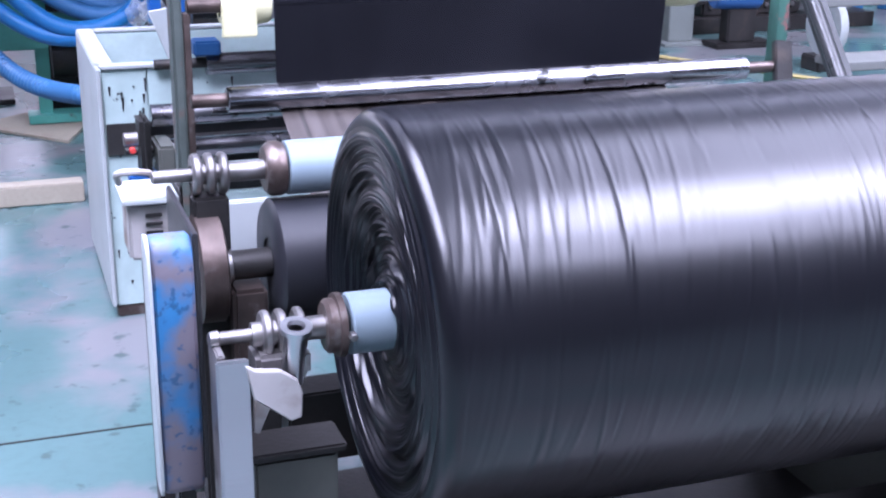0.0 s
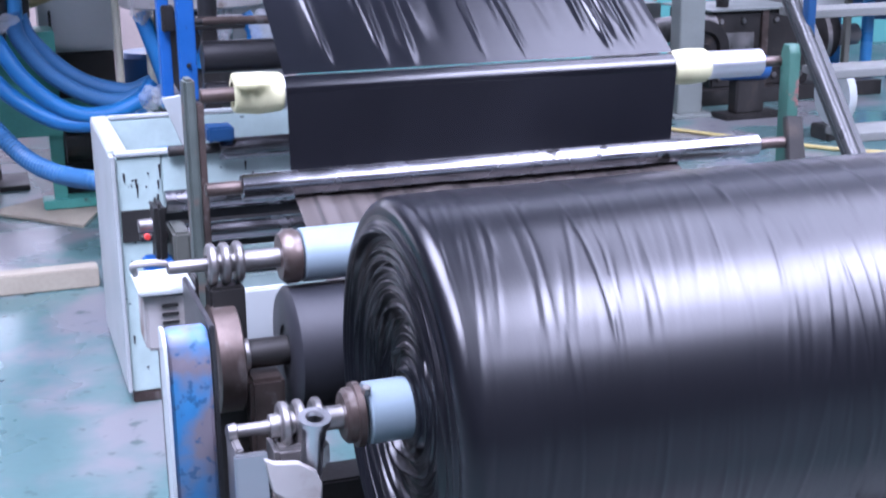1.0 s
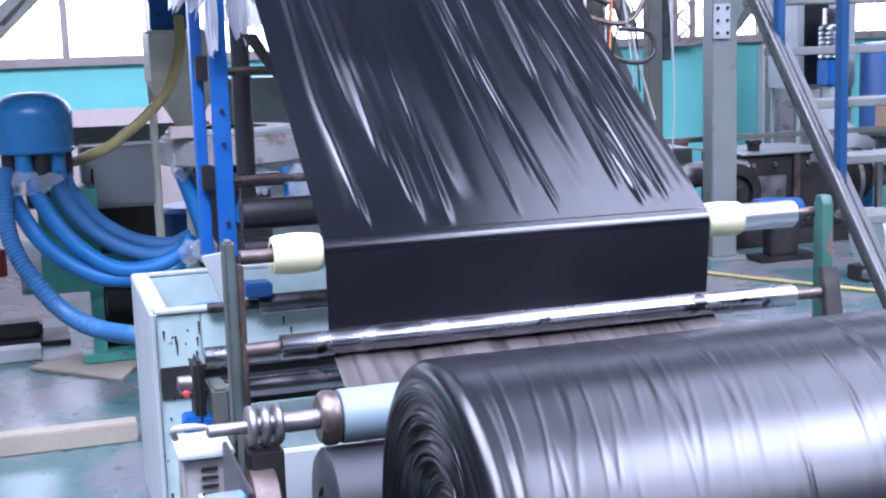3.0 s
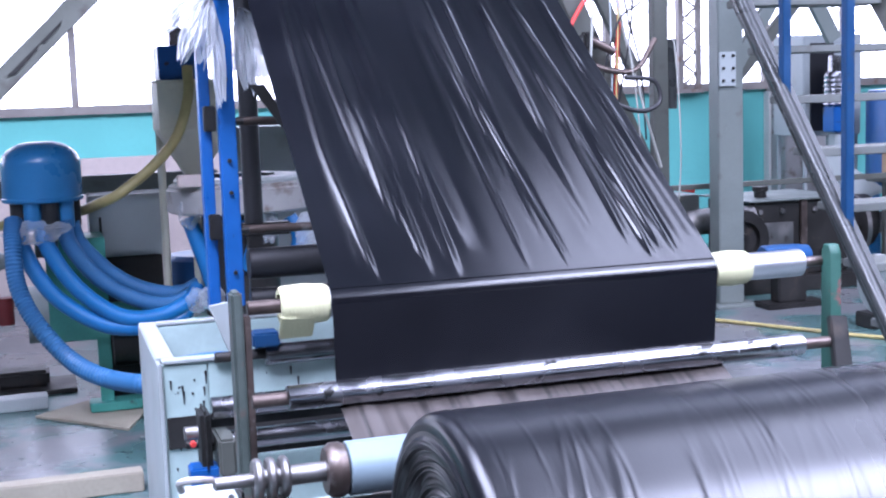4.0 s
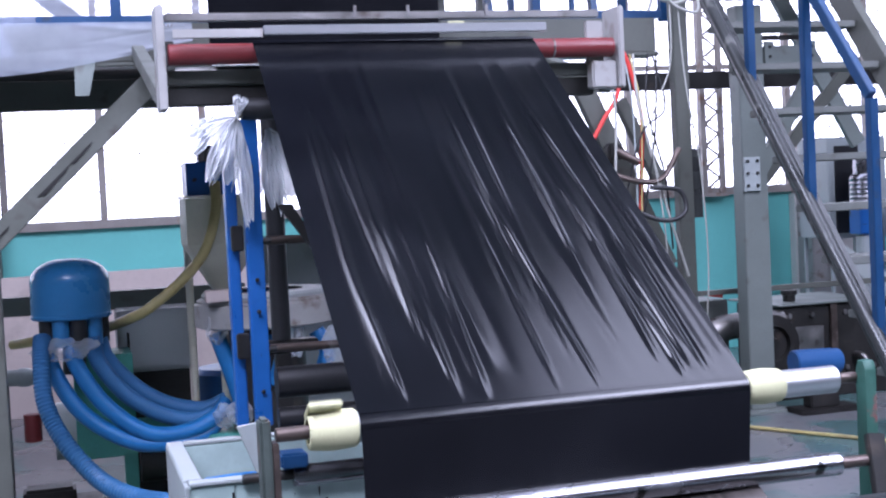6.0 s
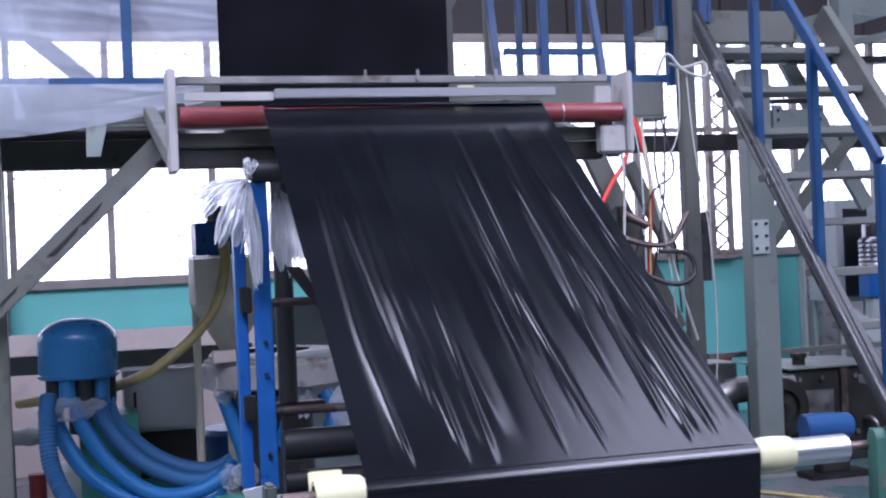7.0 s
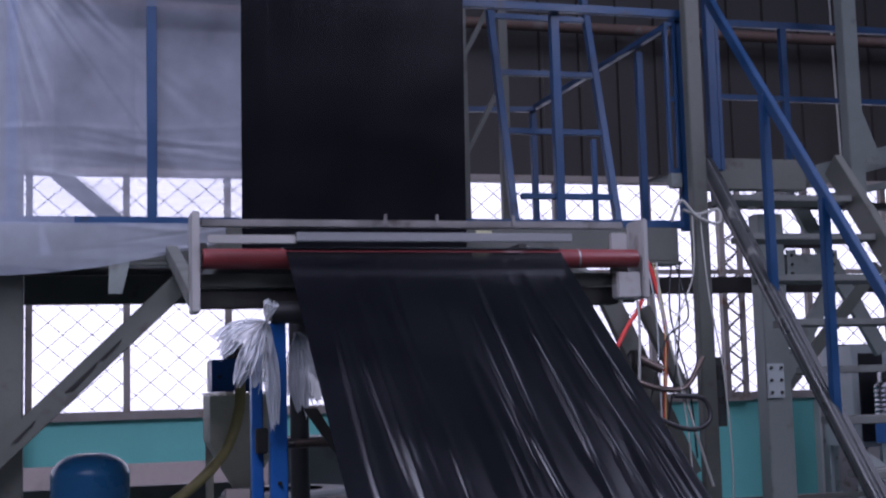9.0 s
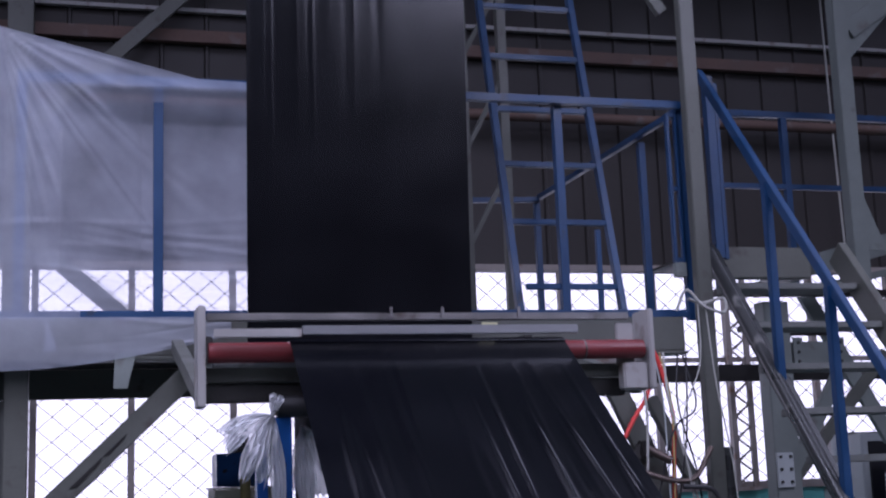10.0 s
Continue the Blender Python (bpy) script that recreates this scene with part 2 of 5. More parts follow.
def smooth_line(points, n=8):
    pts = [Vector(p) for p in points]
    pts = [pts[0] * 2 - pts[1]] + pts + [pts[-1] * 2 - pts[-2]]
    out = []
    for i in range(1, len(pts) - 2):
        a, b, c, d = pts[i - 1 : i + 3]
        for k in range(n):
            t = k / n
            out.append(0.5 * (2 * b + (c - a) * t + (2 * a - 5 * b + 4 * c - d) * t * t + (3 * b - a - 3 * c + d) * t**3))
    out.append(pts[-2])
    return out


def pipe(points, r, seg=12, n=8, bm=None, ribs=0.0, sharp=False):
    """A bent tube through points; ribs: height of rings along it."""
    line = [Vector(p) for p in points] if sharp else smooth_line(points, n)
    own, rings, side = bmesh.new(), [], None
    for i, p in enumerate(line):
        d = (line[min(i + 1, len(line) - 1)] - line[max(i - 1, 0)]).normalized()
        if side is None:
            side = d.orthogonal().normalized()
        side = (side - d * side.dot(d)).normalized()
        up = d.cross(side)
        rr = r + (ribs if i % 2 else 0)
        rings.append([own.verts.new(p + rr * (math.cos(2 * math.pi * k / seg) * side + math.sin(2 * math.pi * k / seg) * up)) for k in range(seg)])
    for one, two in zip(rings, rings[1:]):
        for k in range(seg):
            own.faces.new((one[k], one[(k + 1) % seg], two[(k + 1) % seg], two[k]))
    own.faces.new(rings[0][::-1])
    own.faces.new(rings[-1])
    return joined(bm, own)


def plate(outline, thick, axis="x", at=0.0, bevel=0.002, bm=None):
    """A flat plate from an outline in the two other axes, thick along the axis from at."""
    own = bmesh.new()
    n = "xyz".index(axis)
    rows = []
    for p in outline:
        c = list(p)
        c.insert(n, at)
        rows.append(own.verts.new(c))
    face = own.faces.new(rows)
    push = [0, 0, 0]
    push[n] = thick
    grown = bmesh.ops.extrude_face_region(own, geom=[face])
    bmesh.ops.translate(own, verts=[v for v in grown["geom"] if isinstance(v, bmesh.types.BMVert)], vec=push)
    bmesh.ops.recalc_face_normals(own, faces=own.faces)
    if bevel:
        bmesh.ops.bevel(own, geom=own.edges[:], offset=bevel, segments=1, affect="EDGES", clamp_overlap=True)
    return joined(bm, own)


def surface(name, places, mat, parent=None, at=(0, 0, 0), closed=False):
    """A sheet from a numpy grid of places (rows, columns, 3)."""
    rows, cols, _ = places.shape
    i, j = np.meshgrid(np.arange(rows - 1), np.arange(cols if closed else cols - 1), indexing="ij")
    k = (j + 1) % cols
    faces = np.stack([i * cols + j, i * cols + k, (i + 1) * cols + k, (i + 1) * cols + j], -1).reshape(-1, 4)
    mesh = bpy.data.meshes.new(name)
    mesh.from_pydata((places.reshape(-1, 3) - np.array(at)).tolist(), [], faces.tolist())
    mesh.materials.append(mat)
    mesh.polygons.foreach_set("use_smooth", [True] * len(mesh.polygons))
    ob = new(name, mesh)
    ob.parent = parent
    return ob


def folds(u, v, count, seed, long=(0.1, 0.35), wide=(0.004, 0.012), high=(0.0012, 0.004), skew=(0.0, 0.12), span=(0.0, 1.0), reach=1.0, wrap=0.0, lean=1.0, low=1.0):
    """Heights of many drawn-out pulls on a sheet, in metres across u and along v."""
    rng = np.random.default_rng(seed)
    out = np.zeros_like(u)
    for _ in range(count):
        c, d = span[0] + (span[1] - span[0]) * rng.random() ** lean, reach * rng.random() ** low
        lo, wi, hi, sk = rng.uniform(*long), rng.uniform(*wide), rng.uniform(*high), rng.uniform(*skew)
        dv = v - d
        if wrap:
            dv = (dv + wrap / 2) % wrap - wrap / 2
        du = u - c - sk * dv
        out += rng.choice((1, 1, -0.7)) * hi * np.exp(-((du / wi) ** 2)) * np.exp(-((dv / lo) ** 4))
    return out


EYE = Vector((0.0, 0.0, 1.69))


def set_back(ob, k):
    """Moves a thing back along the line from the stand point, growing with it."""
    ob.location = EYE + k * (ob.location - EYE)
    ob.scale = (k, k, k)
    return ob

# ---- the hall ----
WX0, WX1, WY0, WY1, TOP = -7.0, 16.0, -9.0, 12.0, 7.2

own = box(WX0 - 0.3, WX1 + 0.3, WY0 - 0.3, WY1 + 0.3, -0.2, 0, 0)
solid("floor", own, FLOOR, (4, 1.5, 0), "green painted concrete floor, worn to grey and glossy", "floor", kind="structure", smooth=False)


def wall_with_band(name, y0, y1, x0, x1, bands, mat_low, label):
    """A wall along x in courses, open between the z values of each band."""
    ob = thing(name, ((x0 + x1) / 2, (y0 + y1) / 2, 0), label, "wall", kind="structure")
    z, n = 0.0, 0
    for a, b in bands + [(TOP, TOP)]:
        part("wall_course", box(x0, x1, y0, y1, z, a, 0), mat_low if n == 0 else CLADDING, ob, smooth=False)
        z, n = b, n + 1
    return ob


SILL, HEAD = 1.58, 3.8
north = wall_with_band("wall_north", 12.0, 12.25, WX0, WX1, [(SILL, HEAD)], DADO, "hall wall, turquoise dado below the windows, brown cladding above")
# standing ribs of the cladding
for k in range(46):
    x = -4 + k * 0.42
    part("cladding_rib", plate([(x, 12.0), (x + 0.05, 12.0), (x + 0.038, 11.972), (x + 0.012, 11.972)], TOP - HEAD - 0.06, "z", HEAD + 0.05, 0), CLADDING, north, smooth=False)
# sill ledge and green strip
part("sill", box(WX0, WX1, 11.93, 12.0, SILL - 0.01, SILL + 0.06, 0.004), WINDOW_STEEL, north, "dusty window sill")
part("head_trim", box(WX0, WX1, 11.95, 12.0, HEAD - 0.02, HEAD + 0.04, 0.004), WINDOW_STEEL, north)

for name, args in (("wall_south", (WX0, WX1, WY0 - 0.25, WY0)), ("wall_west", (WX0 - 0.25, WX0, WY0, WY1)), ("wall_east", (WX1, WX1 + 0.25, WY0, WY1))):
    solid(name, box(*args, 0, TOP, 0), CLADDING, ((args[0] + args[1]) / 2, (args[2] + args[3]) / 2, 0), "brown-grey clad hall wall", "wall", kind="structure", smooth=False)

# roof with two long roof lights
bm = bmesh.new()
for y0, y1 in ((WY0 - 0.3, -5.6), (-3.2, -2.5), (0.4, 0.8), (4.9, 8.45), (10.35, WY1 + 0.3)):
    box(WX0 - 0.3, WX1 + 0.3, y0, y1, TOP, TOP + 0.15, 0, bm)
for y0, y1 in ((-2.5, 0.4), (0.8, 4.9)):
    for x0, x1 in ((WX0 - 0.3, -4.0), (0.2, 3.35), (8.0, WX1 + 0.3)):
        box(x0, x1, y0, y1, TOP, TOP + 0.15, 0, bm)
for x0, x1 in ((WX0 - 0.3, 3.2), (9.0, WX1 + 0.3)):
    box(x0, x1, -5.6, -3.2, TOP, TOP + 0.15, 0, bm)
for x0, x1 in ((WX0 - 0.3, -3.8), (11.8, WX1 + 0.3)):
    box(x0, x1, 8.45, 10.35, TOP, TOP + 0.15, 0, bm)
solid("ceiling", bm, ROOF, (4, 1, TOP), "dark hall roof with long roof lights", "ceiling", kind="structure", smooth=False)

# windows: steel bars in the long band
WIN_X = [-6.2, -5.0, -3.8, -2.65, -1.5, -0.46, 0.385, 1.3, 2.3, 3.45, 4.56, 5.55, 6.36, 7.35, 8.3, 9.3, 10.3, 11.3, 12.3]
for k, (xa, xb) in enumerate(zip(WIN_X, WIN_X[1:])):
    w = thing(f"window_{k + 1}", ((xa + xb) / 2, 12.1, SILL), "tall steel-framed window, blown out with daylight", "window", "hall windows", "structure")
    part("frame_bar", box(xa - 0.03, xa + 0.03, 12.04, 12.12, SILL, HEAD, 0.004), WINDOW_STEEL, w)
    part("transom", box(xa + 0.03, xb - 0.03, 12.06, 12.1, 2.86, 2.91, 0.004), WINDOW_STEEL, w)
    part("bottom_rail", box(xa + 0.03, xb - 0.03, 12.06, 12.1, SILL + 0.02, SILL + 0.07, 0.004), WINDOW_STEEL, w)
# white plastered pier beyond the column
solid("wall_pier", box(7.28, 8.0, 11.88, 11.998, 0, SILL - 0.034, 0.008), WHITE_PLASTER, (7.6, 11.94, 0), "stained white plaster pier below the windows", "pier", kind="structure", smooth=False)

# lattice post between two windows
lattice = thing("lattice_post", (6.36, 11.95, SILL), "rusty steel lattice post before the windows", "post")
part("foot_plate", box(6.22, 6.51, 11.85, 11.928, SILL - 0.02, SILL + 0.02, 0.003), WINDOW_STEEL, lattice)
for x in (6.24, 6.44):
    part("chord", box(x, x + 0.05, 11.86, 11.91, SILL + 0.022, HEAD, 0.003), WINDOW_STEEL, lattice)
for k in range(9):
    z = SILL + 0.06 + 0.22 * k
    part("lacing", bar((6.29, 11.885, z), (6.44, 11.885, z + 0.11), 0.012, 0.02, bevel=0), WINDOW_STEEL, lattice, smooth=False)
    part("lacing", bar((6.44, 11.885, z + 0.11), (6.29, 11.885, z + 0.22), 0.012, 0.02, bevel=0), WINDOW_STEEL, lattice, smooth=False)

# diamond wire mesh outside
bm = bmesh.new()
step, tall = 0.26, HEAD - SILL
for k in range(-10, 76):
    x = -6 + k * step
    for s in (1, -1):
        a = Vector((x if s > 0 else x + tall * 1.15, 12.32, SILL))
        b = Vector((x + tall * 1.15 if s > 0 else x, 12.32, HEAD))
        bar(a, b, 0.0075, 0.0075, bm, 0)
solid("wire_mesh", bm, WIRE, (4, 12.32, SILL), "diamond wire mesh outside the hall windows", "mesh", kind="stuff", smooth=False)

bm = bmesh.new()
bm.faces.new([bm.verts.new(p) for p in ((-30, 22, -3), (40, 22, -3), (40, 22, 14), (-30, 22, 14))])
solid("backdrop", bm, BRIGHT_SKY, (5, 22, -3), "white overcast sky outside the windows", "sky", kind="structure", smooth=False)

# beams on the upper wall
b = thing("wall_beam", (5, 11.85, 5.8), "pinkish rusty purlin along the upper wall", "beam")
part("web", box(WX0, WX1, 11.88, 11.97, 5.93, 6.05, 0.004), RUST_BEAM, b)
b = thing("wall_pipe", (5, 11.8, 5.2), "rusty flaking pipe along the upper wall", "pipe")
part("pipe_run", rod((WX0, 11.8, 5.31), (WX1, 11.8, 5.31), 0.055, 14), RUST_BEAM, b)
b = thing("wall_girt", (5, 11.9, 6.25), "pale thin girt along the upper wall", "girt")
part("strip", box(WX0, WX1, 11.9, 11.968, 6.235, 6.275, 0.003), WHITE, b)
b = thing("crane_beam", (5, 11.2, 2.5), "dark steel beam across the windows", "beam")
part("web", box(WX0, WX1, 11.3, 11.42, 2.61, 2.77, 0.005), IRON, b)

# pink-grey low wall in front of the dado
solid("low_partition", box(-3.2, 2.6, 11.55, 11.7, 0, 1.2, 0.006), PINK_WALL, (0, 11.6, 0), "dusty pinkish low partition below the windows", "partition")
# white pilaster
pil = thing("white_pilaster", (7.7, 11.7, 0), "white painted wall pier with cables", "pier")
part("shaft", box(7.3, 8.15, 11.6, 11.98, 0, 2.1, 0.01), WHITE, pil)

# ---- platform ----
PZ, PY = 2.54, 5.8
deck = thing("platform", (1.2, PY, 0), "grey-green steel platform on posts", "platform")
part("front_beam", box(-2.6, 2.82, PY, PY + 0.08, PZ - 0.165, PZ, 0.004), GREYGREEN, deck)
part("lower_flange", box(-2.6, 2.82, PY - 0.03, PY + 0.11, PZ - 0.185, PZ - 0.168, 0.003), GREYGREEN, deck)
part("rear_beam", box(-2.6, 2.82, 8.0, 8.1, PZ - 0.2, PZ - 0.03, 0.004), GREYGREEN, deck)
part("deck_plate", box(-2.6, 2.82, PY + 0.082, 8.0, PZ - 0.03, PZ - 0.012, 0.002), IRON, deck, "dark chequered deck plate")
for x in (-1.8, -0.6, 0.55, 1.7):
    part("joist", box(x, x + 0.06, PY + 0.085, 7.99, PZ - 0.16, PZ - 0.032, 0.003), GREYGREEN, deck)
part("post", box(-0.36, -0.26, PY + 0.1, PY + 0.2, 0, PZ - 0.19, 0.005), GREYGREEN, deck)
part("post", box(2.912, 2.992, PY + 0.0, PY + 0.06, 0, 7.1, 0.005), GREYGREEN, deck, "tall grey-green post")
part("brace", bar((-0.62, PY + 0.03, 1.30), (0.46, PY + 0.03, 2.33), 0.095, 0.05, up=(0, 1, 0)), GREYGREEN, deck, "diagonal brace")
for f, wide in ((0.36, 0.07), (0.47, 0.05), (0.14, 0.05)):
    # paint knocked off along the upper edge of the brace
    c = Vector((-0.62, PY + 0.003, 1.30)).lerp(Vector((0.46, PY + 0.003, 2.33)), f + 0.2)
    part("paint_chip", plate([(c.x - wide, c.z - wide * 0.93), (c.x + wide, c.z + wide * 0.98), (c.x + wide * 0.8, c.z + wide * 0.55), (c.x - wide * 0.5, c.z - wide * 0.85)], 0.002, "y", PY + 0.002, 0), IRON, deck, smooth=False)
part("brace", bar((2.9, PY + 0.05, 1.2), (2.1, PY + 0.05, 2.35), 0.08, 0.05, up=(0, 1, 0)), GREYGREEN, deck)
part("brace", bar((2.86, PY + 0.1, 4.15), (2.55, PY + 0.1, 4.6), 0.06, 0.04, up=(0, 1, 0)), GREYGREEN, deck)
part("tape", plate([(0.1, 2.385), (0.19, 2.385), (0.155, 2.23), (0.095, 2.23)], 0.004, "y", PY - 0.04, 0.001), PALE_STEEL, deck, "pale torn strip taped to the beam")
part("side_rail", box(-2.6, 1.05, 7.9, 7.96, 1.15, 1.26, 0.004), PALE_STEEL, deck)

# platform railing
rail = thing("platform_railing", (2.3, PY, PZ), "blue welded guard rail on the platform", "railing")
part("top_rail", bar((1.7, PY + 0.1, 3.65), (2.955, PY + 0.1, 3.65), 0.04, 0.04), BLUE_RAIL, rail)
part("mid_rail", bar((2.06, PY + 0.15, 2.71), (2.54, PY + 0.15, 2.71), 0.03, 0.03), BLUE_RAIL, rail)
part("toe_rail", bar((1.7, PY + 0.04, PZ + 0.02), (2.87, PY + 0.04, PZ + 0.02), 0.03, 0.04), BLUE_RAIL, rail)
for x in (2.26, 2.935):
    part("post", box(x - 0.022, x + 0.022, PY + 0.12, PY + 0.164, PZ, 3.63, 0.003), BLUE_RAIL, rail)
part("post", box(2.44, 2.465, PY + 0.14, PY + 0.165, PZ, 3.0, 0.003), BLUE_RAIL, rail)
part("side_top_rail", bar((2.96, PY + 0.14, 3.65), (2.94, 8.12, 3.65), 0.035, 0.035), BLUE_RAIL, rail)
part("rear_top_rail", bar((1.9, 8.1, 3.6), (2.93, 8.1, 3.63), 0.035, 0.035), BLUE_RAIL, rail)
part("post", box(2.98, 3.02, 6.55, 6.59, PZ - 0.03, 3.63, 0.003), BLUE_RAIL, rail)
part("post", box(2.9, 2.94, 8.1, 8.14, PZ - 0.03, 3.61, 0.003), BLUE_RAIL, rail)
gate = part("gate_panel", box(2.844, 2.862, PY + 0.1, PY + 0.13, 2.83, 3.61, 0.003), BLUE_RAIL, rail)
part("upright", box(2.89, 2.904, PY + 0.1, PY + 0.13, 2.83, 3.61, 0.003), BLUE_RAIL, gate)
for z in (2.83, 3.2, 3.59):
    part("crossbar", box(2.862, 2.89, PY + 0.105, PY + 0.125, z, z + 0.025, 0.002), BLUE_RAIL, gate)
part("foot_block", box(2.844, 2.904, PY + 0.095, PY + 0.135, 2.755, 2.829, 0.003), PALE_STEEL, gate, "pale foot block")

# ladder up from the platform
lad = thing("ladder", (2.2, 6.2, PZ), "blue welded steel ladder rising from the platform", "ladder")
LFEET, LTOP = ((2.04, 5.98, PZ), (2.585, 5.98, PZ)), ((2.1, 6.9, 5.4), (2.645, 6.9, 5.4))
for a, b in zip(LFEET, LTOP):
    part("stile", bar(a, b, 0.035, 0.05), BLUE_RAIL, lad)
for k in range(8):
    f = (0.535 + 0.33 * k) / 2.86
    a, b = Vector(LFEET[0]).lerp(Vector(LTOP[0]), f), Vector(LFEET[1]).lerp(Vector(LTOP[1]), f)
    part("rung", bar(a, b, 0.03, 0.03), BLUE_RAIL, lad)

# a pale frame behind the ladder
mast = thing("steel_mast", (2.25, 7.6, PZ), "grey-green lattice mast behind the ladder", "mast")
for x in (2.25, 2.52):
    part("leg", box(x, x + 0.06, 7.6, 7.66, PZ, 6.9, 0.004), GREYGREEN, mast)
for k in range(6):
    z = 3.2 + 0.62 * k
    part("strut", bar((2.28, 7.63, z), (2.55, 7.63, z + 0.5), 0.03, 0.03), GREYGREEN, mast)
part("arm", bar((1.6, 7.63, 4.35), (2.3, 7.63, 3.75), 0.05, 0.04), WHITE, mast)
part("arm", bar((1.6, 7.63, 4.9), (2.28, 7.63, 4.9), 0.05, 0.04), WHITE, mast)
part("arm", bar((2.3, 7.63, 3.35), (1.6, 7.63, 3.35), 0.04, 0.04), BLUE_RAIL, mast)

# plastic sheeting round the platform rails
cage = thing("platform_guard", (-0.2, PY + 0.05, PZ), "blue guard frame behind clear plastic sheeting", "guard rail")
for x in (-0.31, 0.29, 0.9):
    part("post", box(x - 0.022, x + 0.022, PY + 0.08, PY + 0.124, PZ, 3.63, 0.003), BLUE_RAIL, cage)
part("top_rail", bar((-0.33, PY + 0.1, 3.65), (0.92, PY + 0.1, 3.65), 0.04, 0.05), BLUE_RAIL, cage)
part("toe_rail", bar((-0.6, PY + 0.06, PZ + 0.02), (0.92, PY + 0.06, PZ + 0.02), 0.03, 0.04), BLUE_RAIL, cage)


def sheeting():
    nu, nv = 170, 120
    u, v = np.meshgrid(np.linspace(0, 1, nu), np.linspace(0, 1, nv), indexing="ij")
    x = -0.42 + u * 1.42
    top = 3.86 - 0.19 * np.minimum(1, u * 1.6) - 0.03 * u
    z = PZ - 0.14 + (top - PZ + 0.14) * v
    # pulls fan out from the tied upper corner
    dx, dz = x + 0.42, 3.86 - z
    ang = np.arctan2(dz, dx + 1e-3)
    far = np.hypot(dx, dz)
    rng = np.random.default_rng(5)
    h = np.zeros_like(u)
    for _ in range(40):
        a, w, near, hi = rng.uniform(0.15, 1.5), rng.uniform(0.008, 0.03), rng.uniform(0.2, 1.4), rng.uniform(0.004, 0.016)
        h += hi * np.exp(-(((ang - a) / w) ** 2)) * np.exp(-((far / near) ** 3)) * np.minimum(1, far * 3)
    h += folds(z, x, 30, 9, (0.2, 0.7), (0.006, 0.02), (0.002, 0.007), (-0.15, 0.1), (2.4, 3.0), 1.0)
    behind = np.clip((u - 0.2) * 4, 0, 1) * np.clip((3.6 - z) * 8, 0, 1)
    y = PY + 0.02 + 0.15 * behind - h - 0.02 * np.sin(u * 9) * (1 - v)
    ob = surface("plastic_sheeting", np.stack([x, y, z], -1), SHEETING, at=(0.2, PY, PZ))
    ob.location = (0.2, PY, PZ)
    tagged(ob, "clear wrinkled plastic sheeting tied over the platform rail", "plastic sheet")
    # loose lower hem over the beam
    u, v = np.meshgrid(np.linspace(0, 1, 140), np.linspace(0, 1, 30), indexing="ij")
    x = -0.7 + u * 1.3
    low = PZ - 0.2 - 0.06 * np.sin(u * 3.0 + 0.4) + 0.1 * u
    z = low + (PZ - 0.0 - low) * v
    y = PY - 0.045 - folds(z, x, 30, 12, (0.1, 0.4), (0.006, 0.02), (0.003, 0.01), (-0.2, 0.2), (2.2, 2.6), 1.2)
    ob = surface("plastic_hem", np.stack([x, y, z], -1), SHEETING, at=(0, PY, PZ))
    ob.location = (0, PY, PZ)
    tagged(ob, "loose clear plastic hem hanging over the platform beam", "plastic sheet")


sheeting()

# ---- stair and right-hand deck ----
SX, SW = 3.2, 0.78
stair = thing("steel_stair", (SX, 4.2, 0), "steel stair with pale treads and dark tube stringers", "stair")
S0, S1 = Vector((SX, 3.74, 0.0)), Vector((SX, 6.22, 2.95))
part("stringer", bar(S0, S1, 0.05, 0.09), DARK_TUBE, stair)
part("stringer_tube", rod(S0 + Vector((-0.05, -0.03, 0.05)), S1 + Vector((-0.05, -0.03, 0.05)), 0.03, 14), DARK_TUBE, stair, "dark steel tube")
part("stringer", bar(S0 + Vector((SW, 0, 0)), S1 + Vector((SW, 0, 0)), 0.05, 0.14), GREYGREEN, stair)
for k in range(1, 13):
    c = S0.lerp(S1, k / 13)
    part("tread", box(SX + 0.03, SX + SW - 0.03, c.y - 0.02, c.y + 0.2, c.z - 0.012, c.z + 0.022, 0.004), TREAD, stair)
srail = thing("stair_handrail", (SX - 0.03, 5.0, 0), "blue square-tube stair handrail", "handrail")
part("top_rail", bar((SX - 0.02, 6.16, 3.92), (SX - 0.02, 4.6, 2.05), 0.035, 0.05), BLUE_RAIL, srail)
part("post", box(SX + 0.015, SX + 0.065, 6.16, 6.21, 2.9, 3.91, 0.003), BLUE_RAIL, srail)
part("post", box(SX + 0.08, SX + 0.105, 6.19, 6.22, 2.9, 3.88, 0.003), BLUE_RAIL, srail)
for y, zb, zt in ((5.525, 2.2, 3.16), (5.05, 1.62, 2.58), (4.585, 1.05, 2.04)):
    part("post", box(SX - 0.05, SX - 0.01, y - 0.02, y + 0.02, zb, zt, 0.003), BLUE_RAIL, srail)

rdeck = thing("upper_deck", (5, 7.4, 0), "grey-green upper steel deck beside the stair", "platform")
part("edge_beam", box(SX + 0.06, 3.83, 6.26, 6.34, 2.81, 2.98, 0.004), GREYGREEN, rdeck)
part("rear_beam", box(4.4, 9.0, 8.46, 8.56, 3.03, 3.08, 0.004), IRON, rdeck)
part("deck_plate", box(SX, 3.96, 6.36, 6.95, 2.955, 2.97, 0.002), IRON, rdeck)
part("joist", bar((3.9, 6.38, 2.9), (4.7, 8.44, 3.06), 0.05, 0.1), GREYGREEN, rdeck)
part("top_rail", bar((4.42, 8.5, 4.42), (8.2, 8.5, 4.42), 0.04, 0.05), BLUE_RAIL, rdeck)
